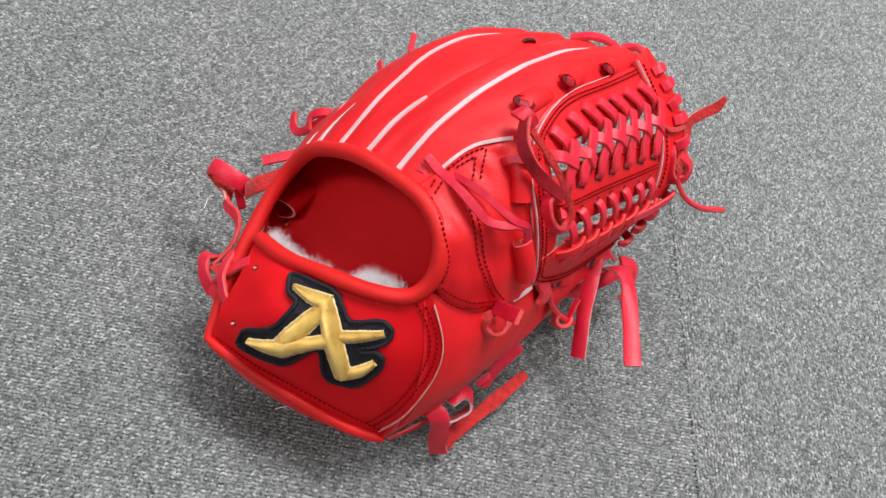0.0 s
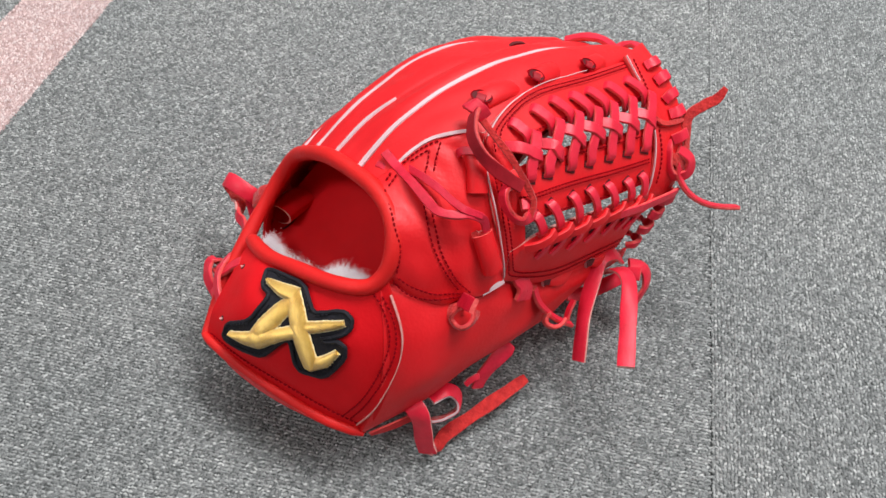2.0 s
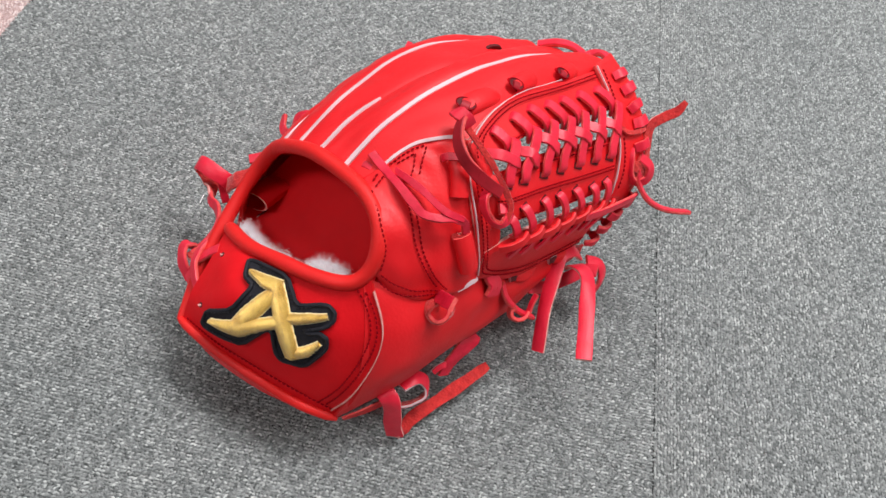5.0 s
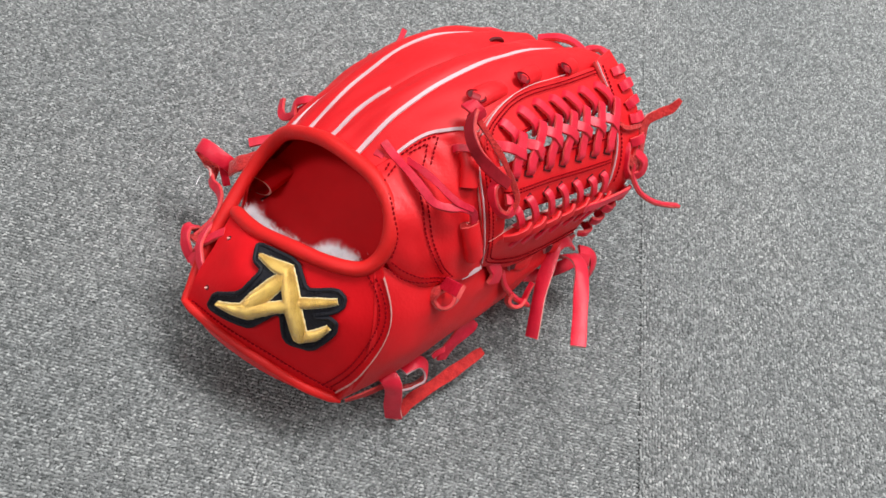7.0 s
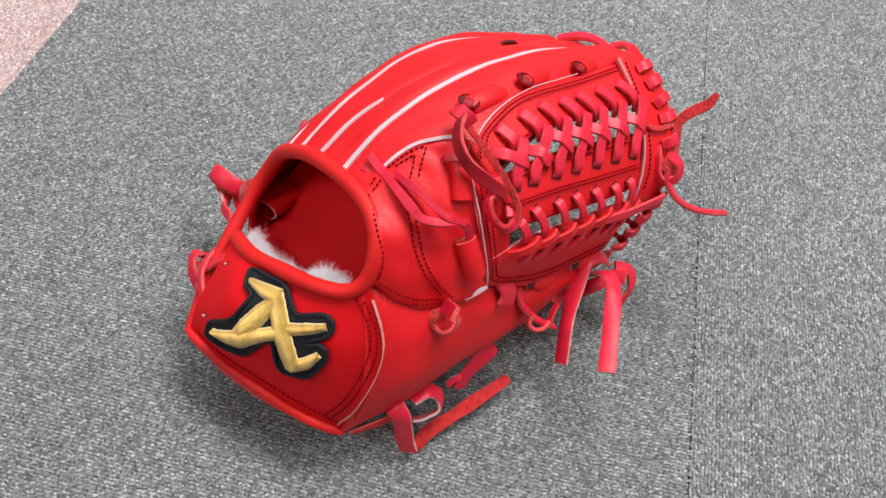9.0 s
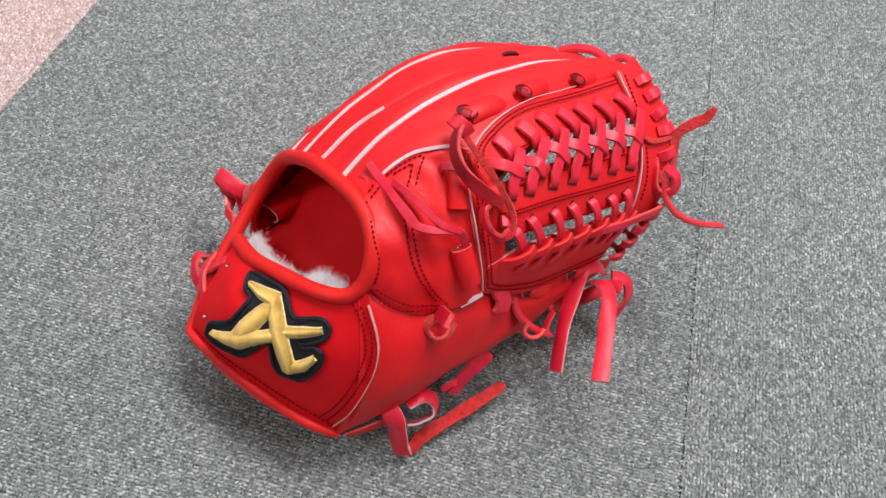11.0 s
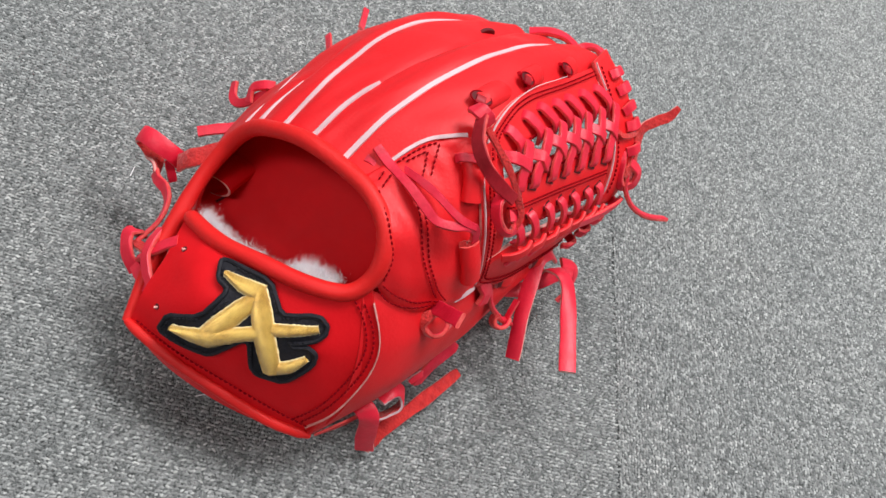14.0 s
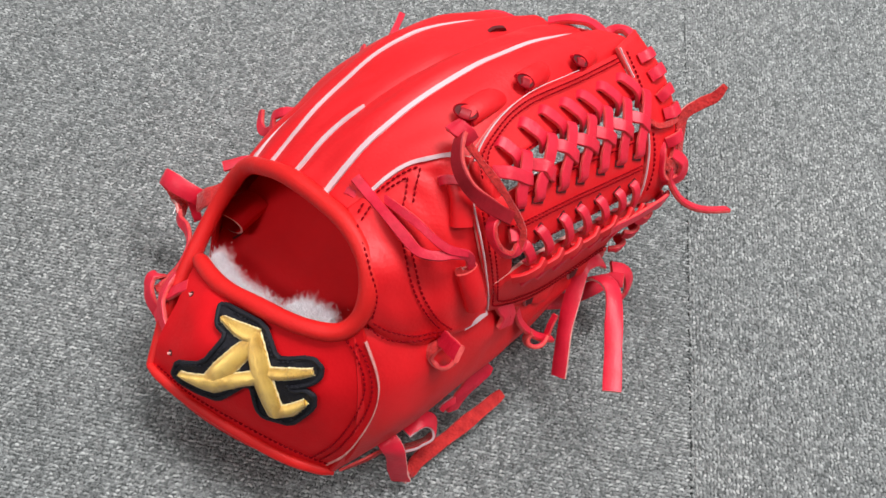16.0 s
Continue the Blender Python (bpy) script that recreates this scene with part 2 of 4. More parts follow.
# The wrist strap that closes the opening below; u runs across the wrist, v from its lower edge to its rolled top.
STRAP = Surface([
    [(-.050, -.003, .048), (-.024, -.0070, .050), (.008, -.0075, .048), (.036, -.0045, .042), (.0570, .0030, .0352)],
    [(-0.0504, 0.0067, 0.0632), (-0.0236, -0.0027, 0.0704), (0.0079, -0.0014, 0.0712), (0.0375, 0.0030, 0.0682), (0.0640, 0.0110, 0.0660)],
    [(-.051, .026, .075), (-0.0235, 0.0110, 0.0908), (0.0078, 0.0129, 0.0938), (0.0355, 0.0150, 0.0962), (0.0638, 0.0285, 0.1005)],
    [(-.056, .047, .080), (-.032, .036, .093), (-.008, .032, .104), (.018, .032, .113), (.046, .041, .124)],
], 60, 40, lambda u, v: 0.3 * sag(0.6 * u, v))

# The thumb: u from the wrist to the tip, v from the web seam down to the floor and under.
THUMB = Surface([
    [(.046, .041, .123), (.062, .053, .112), (.078, .072, .101), (.088, .093, .097), (.100, .122, .075), (.113, .158, .064), (.126, .202, .042)],
    [(.060, .025, .100), (.075, .042, .094), (.087, .066, .087), (.096, .092, .080), (.106, .122, .065), (.117, .160, .053), (.127, .200, .038)],
    [(.065, .012, .068), (.081, .036, .066), (.092, .066, .062), (.101, .094, .056), (.108, .124, .049), (.116, .160, .042), (.124, .196, .032)],
    [(.058, .003, .036), (.075, .034, .038), (.085, .068, .038), (.095, .098, .035), (.104, .128, .031), (.109, .162, .027), (.116, .194, .024)],
    [(.040, .012, .018), (.056, .036, .014), (.067, .066, .010), (.078, .096, .008), (.088, .126, .006), (.096, .160, .006), (.102, .190, .010)],
], 70, 50, sag, flip=True)

# The ear panel between the opening and the web.
EAR = Surface([
    [(.042, .040, .121), (.063, .054, .113), (.079, .073, .103), (.087, .088, .099)],
    [(.044, .048, .135), (0.0651, 0.0674, 0.1261), (0.0783, 0.0848, 0.1169), (0.0826, 0.0937, 0.1136)],
    [(.038, .058, .147), (0.0588, 0.0805, 0.1415), (0.0710, 0.0940, 0.1353), (0.0753, 0.0998, 0.1319)],
    [(.025, .069, .150), (0.0431, 0.0914, 0.1571), (0.0571, 0.1054, 0.1551), (0.0653, 0.1088, 0.1499)],
    [(.016, .077, .150), (0.0324, 0.1003, 0.1628), (0.0474, 0.1143, 0.1668), (0.0536, 0.1177, 0.1666)],
], 50, 50, sag)

# The web between index finger and thumb: u from the hand outwards, v from finger to thumb.
WEB = Surface([
    [(.050, .118, .172), (.058, .164, .168), (.070, .205, .159), (.084, .255, .149)],
    [(.062, .107, .159), (.076, .146, .157), (.089, .190, .149), (.106, .246, .138)],
    [(.076, .098, .140), (.091, .132, .138), (.106, .174, .128), (.128, .230, .120)],
    [(.084, .093, .120), (.098, .122, .116), (.115, .166, .103), (.135, .220, .096)],
    [(.087, .090, .101), (.100, .120, .077), (.113, .157, .065), (.127, .204, .046)],
], 60, 60, flip=True)

# ---- builders ----
def part(name, geo, mats, parent=None, label="", smooth=True, crease=40):
    """Links (corners, faces[, face materials]) in model units as one mesh object."""
    verts, faces = geo[0], geo[1]
    me = bpy.data.meshes.new(name)
    me.from_pydata([tuple(v) for v in np.asarray(verts, float) * K], [], [tuple(f) for f in faces])
    for m in (mats if isinstance(mats, (list, tuple)) else [mats]):
        me.materials.append(m)
    if len(geo) > 2:
        me.polygons.foreach_set("material_index", np.array(geo[2], np.int32))
    if smooth:
        me.polygons.foreach_set("use_smooth", np.ones(len(me.polygons), bool))
        me.set_sharp_from_angle(angle=radians(crease))
    me.update()
    ob = new(name, me)
    if parent:
        ob.parent = parent
    return tagged(ob, label)


def join(*geos):
    verts, faces, mi, k = [], [], [], 0
    for g in geos:
        v = np.asarray(g[0], float)
        verts.append(v)
        faces += [tuple(i + k for i in f) for f in g[1]]
        mi += list(g[2]) if len(g) > 2 else [0] * len(g[1])
        k += len(v)
    return np.vstack(verts), faces, mi


def quads(nv, nu, wrap_v=False, flip=False, base=0):
    out = []
    for j in range(nv if wrap_v else nv - 1):
        for i in range(nu - 1):
            a, b, c, d = j * nu + i, j * nu + i + 1, ((j + 1) % nv) * nu + i + 1, ((j + 1) % nv) * nu + i
            out.append(tuple(base + x for x in ((a, d, c, b) if flip else (a, b, c, d))))
    return out


def sheet(p, n, thick=0.0025, lift=0.0, round_edge=True):
    """A leather sheet with thickness: outer face, inner face and a pale cut edge."""
    nv, nu = p.shape[:2]
    top, low = p + n * lift, p + n * (lift - thick)
    if round_edge and nv > 6 and nu > 6:
        soft = np.zeros((nv, nu))
        soft[0], soft[-1], soft[:, 0], soft[:, -1] = 1, 1, 1, 1
        top = top - n * (soft * thick * 0.35)[..., None]
    m = nv * nu
    faces = quads(nv, nu) + quads(nv, nu, flip=True, base=m)
    mi = [0] * len(faces)
    ring = [i for i in range(nu)] + [j * nu + nu - 1 for j in range(1, nv)] + [(nv - 1) * nu + i for i in range(nu - 2, -1, -1)] + [j * nu for j in range(nv - 2, 0, -1)]
    for a, b in zip(ring, ring[1:] + ring[:1]):
        faces.append((b, a, a + m, b + m))
        mi.append(1)
    return np.vstack([top.reshape(-1, 3), low.reshape(-1, 3)]), faces, mi


def patch(S, edge_a, edge_b, nu=40, nv=16, thick=0.0025, lift=0.0):
    """A piece of sheet on a surface, between two edges given in the surface's u and v."""
    a, b = curve(edge_a, nu), curve(edge_b, nu)
    uv = a[None] + np.linspace(0, 1, nv)[:, None, None] * (b - a)[None]
    p = np.array([[S.at(*c) for c in row] for row in uv])
    n = np.array([[S.up(*c) for c in row] for row in uv])
    return sheet(p, n, thick, lift)


def frames(path, hint):
    """Side and up directions along a path, with up near the hints."""
    t = unit(np.gradient(path, axis=0))
    side = unit(np.cross(t, hint))
    return side, unit(np.cross(side, t))


def tube(path, r, n=12, hint=(0.3, 0.2, 1.0), flat=1.0):
    path = np.asarray(path, float)
    r = np.broadcast_to(r, (len(path),))
    side, up = frames(path, np.broadcast_to(np.asarray(hint, float), path.shape))
    a = np.linspace(0, 2 * math.pi, n, endpoint=False)
    rings = path[:, None] + r[:, None, None] * (np.cos(a)[None, :, None] * side[:, None] + flat * np.sin(a)[None, :, None] * up[:, None])
    m = len(path)
    faces = []
    for i in range(m - 1):
        for k in range(n):
            faces.append((i * n + k, i * n + (k + 1) % n, (i + 1) * n + (k + 1) % n, (i + 1) * n + k))
    faces += [tuple(range(n - 1, -1, -1)), tuple((m - 1) * n + k for k in range(n))]
    return rings.reshape(-1, 3), faces


def ribbon(points, hints, width=0.0085, thick=0.0024, n=36, taper=0.0, wobble=0.0):
    """A flat leather lace along a smooth path; hints say which way its face looks. The cut edges are paler."""
    path = curve(points, n)
    hints = np.array(hints, float)
    h = np.repeat(hints[None], n, 0) if hints.ndim == 1 else unit(curve(hints, n, False))
    side, up = frames(path, h)
    s = np.linspace(0, 1, n)
    w = 0.5 * width * (1 - taper * np.clip((s - 0.8) / 0.2, 0, 1) ** 2)
    w = w * (1 + wobble * np.sin(17 * s + 40 * points[0][0]))
    t = 0.5 * thick
    prof = [(-1, -0.6), (-1, 0.6), (-0.88, 1), (0, 1.1), (0.88, 1), (1, 0.6), (1, -0.6), (0.88, -1), (0, -1.0), (-0.88, -1)]
    rings = np.stack([path + side * (a * w)[:, None] + up * (b * t) for a, b in prof], 1)
    k = len(prof)
    faces, mi = [], []
    for i in range(n - 1):
        for j in range(k):
            faces.append((i * k + j, i * k + (j + 1) % k, (i + 1) * k + (j + 1) % k, (i + 1) * k + j))
            mi.append(2 if j in (0, 5) else 1 if j in (6, 7, 8, 9) else 0)
    faces += [tuple(range(k - 1, -1, -1)), tuple((n - 1) * k + j for j in range(k))]
    return rings.reshape(-1, 3), faces, mi + [2, 2]


LACING = [LACE, SUEDE, EDGE]


def lace(name, points, hints, parent, width=0.0085, thick=0.0024, n=36, label="", taper=0.0, mats=None, wobble=0.03):
    return part(name, ribbon(points, hints, width, thick, n, taper, wobble), mats or LACING, parent, label)


def on(S, uvh):
    """Places and facings on a surface from rows of u, v, height."""
    return [S.at(u, v, h) for u, v, h in uvh], [S.up(u, v) for u, v, h in uvh]


def stitches(S, uv, lift=0.0004, length=0.0019, gap=0.0009, r=0.00042):
    """A row of separate thread stitches along a line on a surface, each a small sunk spindle."""
    fine = curve(uv, 160)
    pts = np.array([S.at(u, v, lift) for u, v in fine])
    ups = np.array([S.up(u, v) for u, v in fine])
    s = np.r_[0, np.cumsum(np.linalg.norm(np.diff(pts, axis=0), axis=1))]
    geos, x = [], 0.0005
    while x + length < s[-1]:
        at = np.linspace(x, x + length, 5)
        p = np.stack([np.interp(at, s, pts[:, k]) for k in range(3)], 1)
        h = np.stack([np.interp(at, s, ups[:, k]) for k in range(3)], 1)
        geos.append(tube(p + h * np.array([-.6, .3, .5, .3, -.6])[:, None] * r, r * np.array([.45, .95, 1, .95, .45]), 6, h.mean(0)))
        x += length + gap
    return join(*geos)


# ---- floor and room ----
floor = tagged(new("floor"), "grey looped-pile carpet tiles laid on the floor", "floor", kind="structure")
FLOOR_TURN = pose(0, 0, 0, 0, 0, 20.4)


def box(x0, x1, y0, y1, z0, z1):
    v = [(x, y, z) for z in (z0, z1) for y in (y0, y1) for x in (x0, x1)]
    return v, [(0, 2, 3, 1), (4, 5, 7, 6), (0, 1, 5, 4), (2, 6, 7, 3), (0, 4, 6, 2), (1, 3, 7, 5)]


def tile(name, x0, x1, y0, y1, mat):
    """One carpet tile with softly rounded, slightly sunken edges."""
    e = 0.0022
    rings = []
    for inset, z in ((0.0001, -0.008), (0.0001, -0.0030), (0.0006, -0.0018), (0.0006 + e, -0.0012)):
        rings.append([(x0 + inset, y0 + inset, z), (x1 - inset, y0 + inset, z), (x1 - inset, y1 - inset, z), (x0 + inset, y1 - inset, z)])
    verts = [p for r in rings for p in r]
    faces = [(4 * i + k, 4 * i + (k + 1) % 4, 4 * i + 4 + (k + 1) % 4, 4 * i + 4 + k) for i in range(3) for k in range(4)] + [(12, 13, 14, 15)]
    ob = part(name, (np.array(verts) / K, faces), mat, floor, smooth=False)
    ob.matrix_local = FLOOR_TURN
    return ob


SEAM, PITCH = 0.231, 0.500
STRIPE = (-0.3425, -0.2710)
for i in range(-6, 6):
    for j in range(-3, 3):
        x0, y0 = SEAM + i * PITCH, -0.24 + j * 1.0
        x1 = x0 + PITCH
        if i == -2:
            x1 = STRIPE[0]
        elif i == -1:
            x0 = STRIPE[1]
        tile("carpet_tile", x0, x1, y0, y0 + 1.0, GREY)
for j in range(-3, 3):
    tagged(tile("carpet_stripe", STRIPE[0], STRIPE[1], j * 1.0 - .24, j * 1.0 + .76, PINK), "pale pink carpet strip let in between the grey tiles")


def room_box(x0, x1, y0, y1, z0, z1):
    v, f = box(x0, x1, y0, y1, z0, z1)
    return np.array(v) / K, f


WEST, EAST, SOUTH, NORTH, TOP = SEAM - 6 * PITCH, SEAM + 6 * PITCH, -3.24, 2.76, 2.48
ground = part("subfloor", room_box(WEST, EAST, SOUTH, NORTH, -.05, -.008), WALL, floor, smooth=False)
ground.matrix_local = FLOOR_TURN


def pile(x0, x1, y0, y1, along_x, mat, seed):
    """The carpet's looped pile in rows: each loop is a small arched bead of yarn."""
    r = np.random.default_rng(seed)
    step, row = 0.00175, 0.00200
    nx, ny = (step, row) if along_x else (row, step)
    gx, gy = np.meshgrid(np.linspace(x0 + .0010, x1 - .0012, round((x1 - x0) / nx)), np.arange(y0, y1, ny), indexing="ij")
    x, y = gx.ravel(), gy.ravel()
    # the stretch of floor round the glove
    out = np.maximum.reduce([(.28 - 1.678 * (x + .36) - y) / 1.95, (-.115 + .22 * (x + .10) - y) / 1.02, (y - .335 - .357 * (x + .36)) / 1.06, (x - .445 - .283 * y) / 1.04])
    # thinning out gradually away from it
    keep = r.random(len(x)) > np.clip(out / .12, 0, 1)
    x, y = x[keep], y[keep]
    n = len(x)
    run, across = r.normal(0, .00030, n), r.normal(0, .00017 if along_x else .00030, n)
    x, y = (x + run, y + across) if along_x else (x + across, y + run)
    a = r.normal(0.25, .40, n) + (0 if along_x else math.pi / 2)
    ca, sa = np.cos(a), np.sin(a)
    half, wide, high = r.uniform(.0009, .00160, n), r.uniform(.00050, .00086, n), r.uniform(-.0004, .0006, n)
    wide = wide * (1.0 if along_x else 1.15)
    verts = np.zeros((n, 9, 3))
    for i, (s, w, z) in enumerate(((-1, .55, -.0012), (0, 1, 0), (1, .55, -.0012))):
        for j, (o, dz) in enumerate(((-1, -.0010), (0, 0), (1, -.0010))):
            verts[:, 3 * i + j, 0] = x + ca * s * half - sa * o * w * wide
            verts[:, 3 * i + j, 1] = y + sa * s * half + ca * o * w * wide
            verts[:, 3 * i + j, 2] = high + z + dz
    quad = np.array([(0, 3, 4, 1), (1, 4, 5, 2), (3, 6, 7, 4), (4, 7, 8, 5)])
    faces = (quad[None] + 9 * np.arange(n)[:, None, None]).reshape(-1)
    me = bpy.data.meshes.new("carpet_pile")
    me.vertices.add(9 * n)
    me.vertices.foreach_set("co", verts.ravel())
    me.loops.add(len(faces))
    me.loops.foreach_set("vertex_index", faces.astype(np.int32))
    me.polygons.add(4 * n)
    me.polygons.foreach_set("loop_start", np.arange(0, 16 * n, 4, dtype=np.int32))
    me.polygons.foreach_set("use_smooth", np.ones(4 * n, bool))
    me.materials.append(mat)
    me.update(calc_edges=True)
    ob = new("carpet_pile", me)
    ob.parent = floor
    ob.matrix_local = FLOOR_TURN
    return tagged(ob, kind="stuff")


pile(STRIPE[1], SEAM, -.24, .80, True, GREY_YARN, 1)
pile(SEAM, .80, -.24, .80, False, GREY_YARN, 2)
pile(STRIPE[0], STRIPE[1], -.12, .55, False, PINK_YARN, 3)
pile(-.52, STRIPE[0], .0, .55, True, GREY_YARN, 4)


def slab(name, b, label, category):
    ob = part(name, room_box(*b), WALL, smooth=False)
    ob.matrix_world = FLOOR_TURN
    return tagged(ob, label, category, kind="structure")


slab("wall_north", (WEST - .1, EAST + .1, NORTH, NORTH + .1, -.05, TOP), "plain white painted wall closing the room", "wall")
slab("wall_south", (WEST - .1, EAST + .1, SOUTH - .1, SOUTH, -.05, TOP), "plain white painted wall closing the room", "wall")
slab("wall_east", (EAST, EAST + .1, SOUTH, NORTH, -.05, TOP), "plain white painted wall closing the room", "wall")
slab("wall_west", (WEST - .1, WEST, SOUTH, NORTH, -.05, TOP), "plain white painted wall closing the room", "wall")
slab("ceiling", (WEST - .1, EAST + .1, SOUTH - .1, NORTH + .1, TOP, TOP + .1), "plain white ceiling over the room", "ceiling")

# ---- the glove ----
glove = tagged(new("baseball_glove"), "bright red leather baseball glove lying palm down on grey carpet", "baseball glove")


def full(S, lift=0.0, thick=0.0025):
    return sheet(S.p, S.n, thick, lift, False)


part("finger_back", patch(BACK, [(0, -.035), (.5, -.035), (1, -.035)], [(0, 1), (.5, 1), (1, 1)], 70, 146), [RED, DEEP], glove, "bright red leather finger backs with white welts")
part("thumb", patch(THUMB, [(-.02, 0), (.5, 0), (1, 0)], [(-.02, 1), (.5, 1), (1, 1)], 70, 50, .0025, -.0012), [RED, DEEP], glove, "smooth bright red leather thumb stall")
part("wrist_strap", full(STRAP, 0.001), [MATTE, DEEP], glove, "flat bright red leather wrist strap")
part("ear_panel", patch(EAR, [(-.06, .10), (.05, .075), (.16, 0), (.28, -.06), (.42, -.08), (.56, -.068), (.68, -.03), (1, .0)], [(-.03, 1.0), (.5, 1.02), (1.02, 1.02)], 56, 40, .0028, .0020), [RED, RAW], glove, "red leather panel with doubled dark stitching")

# tips and palm side
TIPS = Surface([
    [(.084, .256, .144), (.058, .254, .138), (.038, .258, .129), (.018, .258, .122), (-.012, .264, .100), (-.042, .264, .072), (-.060, .266, .046), (-.056, .262, .016)],
    [(.086, .264, .136), (.060, .266, .128), (.040, .270, .118), (.018, .272, .110), (-.012, .276, .088), (-.042, .274, .060), (-.060, .270, .036), (-.056, .262, .013)],
    [(.082, .260, .122), (.058, .262, .110), (.038, .266, .098), (.016, .266, .090), (-.014, .268, .066), (-.040, .266, .040), (-.056, .262, .022), (-.054, .256, .010)],
], 80, 14)
part("finger_tips", full(TIPS), [RED, DEEP], glove)
PALM = Surface([
    [(.050, .030, .014), (.056, .080, .030), (.048, .130, .082), (.054, .190, .110), (.082, .260, .122)],
    [(.030, .026, .010), (.030, .080, .024), (.022, .130, .070), (.024, .190, .088), (.038, .266, .098)],
    [(-.010, .024, .008), (-.016, .080, .016), (-.018, .130, .044), (-.018, .190, .058), (-.014, .268, .066)],
    [(-.040, .030, .008), (-.056, .080, .010), (-.060, .130, .016), (-.058, .190, .022), (-.050, .262, .026)],
    [(-.060, .050, .050), (-.080, .105, .014), (-.086, .165, .007), (-.077, .220, .008), (-.055, .257, .011)],
], 50, 40)
part("palm", full(PALM), [DEEP, RAW], glove, "deep red leather palm side")
HEEL = Surface([
    [(-.050, -.002, .046), (-.024, -.009, .044), (.008, -.009, .040), (.036, -.004, .037), (.056, .003, .033)],
    [(-.048, .010, .026), (-.024, .006, .020), (.008, .006, .016), (.034, .009, .015), (.050, .012, .018)],
    [(-.044, .030, .010), (-.024, .026, .007), (.008, .026, .006), (.032, .028, .008), (.050, .032, .012)],
], 30, 16)
part("heel_pad", full(HEEL), [DEEP, DEEP], glove)
THUMB_IN = Surface([
    [(.040, .012, .018), (.056, .036, .014), (.067, .066, .010), (.078, .096, .008), (.088, .126, .006), (.096, .160, .006), (.102, .190, .010)],
    [(.040, .030, .030), (.050, .050, .030), (.058, .076, .034), (.068, .102, .034), (.080, .130, .030), (.090, .162, .026), (.102, .196, .022)],
    [(.044, .042, .100), (.058, .056, .092), (.072, .076, .082), (.084, .098, .076), (.096, .126, .060), (.110, .162, .052), (.124, .202, .036)],
], 50, 24)
part("thumb_inner", full(THUMB_IN), [DEEP, RAW], glove)
LINER = Surface([
    [(.042, .050, .138), (.030, .090, .149), (.012, .128, .153)],
    [(.045, .044, .105), (.043, .082, .112), (.022, .124, .136)],
    [(.026, .032, .070), (.024, .070, .083), (.010, .120, .124)],
    [(-.026, .028, .054), (-.030, .072, .067), (-.028, .118, .108)],
    [(-.054, .044, .064), (-.067, .085, .066), (-.056, .118, .092)],
], 40, 50)
part("hand_lining", full(LINER), [LINING, DEEP], glove, "deep red smooth leather lining inside the hand opening")

# rolled bindings
RIM = [(-.056, .047, .081), (-.032, .036, .094), (-.008, .032, .105), (.018, .031, .113), (.036, .035, .118), (.043, .042, .126), (.043, .050, .137), (.036, .059, .146), (.021, .068, .150),
       (.002, .0745, .1475), (-.0180, .0795, .1430), (-.0350, .0830, .1335), (-.0502, .0865, .1190), (-.0595, .0815, .1010), (-.063, .066, .085), (-.061, .042, .072), (-.058, .020, .060), (-.053, .001, .049), (-.0515, -.0035, .0462)]
part("opening_binding", tube(curve(RIM, 170), np.r_[.0022, .0036, .0041, .0043, .0043, .0043 * (1 + .05 * np.sin(np.arange(165) * .31) * np.sin(np.arange(165) * .087)) * np.interp(np.arange(165), [0, 148, 164], [1, 1, .72])], 16), BIND, glove, "rolled red leather binding round the hand opening")
part("heel_binding", tube(curve([STRAP.at(u, 0.0, 0.0022) for u in np.linspace(-.01, .992, 12)], 60), np.r_[np.linspace(.0018, .0028, 4), np.full(52, .0029), np.linspace(.0028, .0014, 4)], 12), BIND, glove, "rolled red leather piping along the heel")

# white welts between the fingers
for w, uv in zip((.0029, .0029, .0028, .0026, .0007), ([(.005, .143), (.35, .143), (.7, .143), (.968, .143)], [(.005, .286), (.13, .286), (.245, .282)], [(.005, .43), (.35, .43), (.7, .43), (.86, .43)], [(.005, .571), (.12, .571), (.2, .571)], [(.005, .722), (.2, .722), (.46, .728)])):
    pts, ups = on(BACK, [(u, v, 0.0004) for u, v in curve(uv, 14)])
    part("welt", ribbon(pts, ups, w, 0.0022, 60, 0.75), [WELT, WELT, WELT], glove, "narrow white leather welt sewn between the fingers")

# ---- the web ----
web = part("web", patch(WEB, [(-.005, .13), (.02, .045), (.14, -.01), (.28, -.018), (.5, -.005), (.86, .015)], [(.03, .42), (.10, .26), (.18, .215), (.325, .208), (.538, .232), (.85, .27)], 60, 14), [RED, RAW], glove, "red leather web laced in a trapeze pattern")
part("web_side", patch(WEB, [(-.01, .10), (-.02, .5), (-.005, 1.0)], [(.10, .14), (.10, .5), (.10, .95)], 50, 8, lift=-.0006), [RED, RAW], web)
part("web_bar", patch(WEB, [(.06, .318), (.3, .320), (.5, .344), (.83, .392)], [(.05, .615), (.175, .625), (.375, .64), (.80, .67)], 50, 12, lift=.0004), [RED, RAW], web)
part("web_thumb_panel", patch(WEB, [(.02, .76), (.18, .71), (.5, .705), (.84, .745)], [(.0, 1), (.2, 1), (.5, 1), (.82, .98)], 50, 14, .003, .001), [RED, RAW], web)
part("web_end", patch(WEB, [(.87, -.01), (.855, .15), (.84, .3), (.825, .50), (.78, .74)], [(1.02, -.045), (1.03, .12), (1.03, .3), (1.015, .5), (.98, .82)], 50, 10, .003, .0022), [RED, EDGE], web)


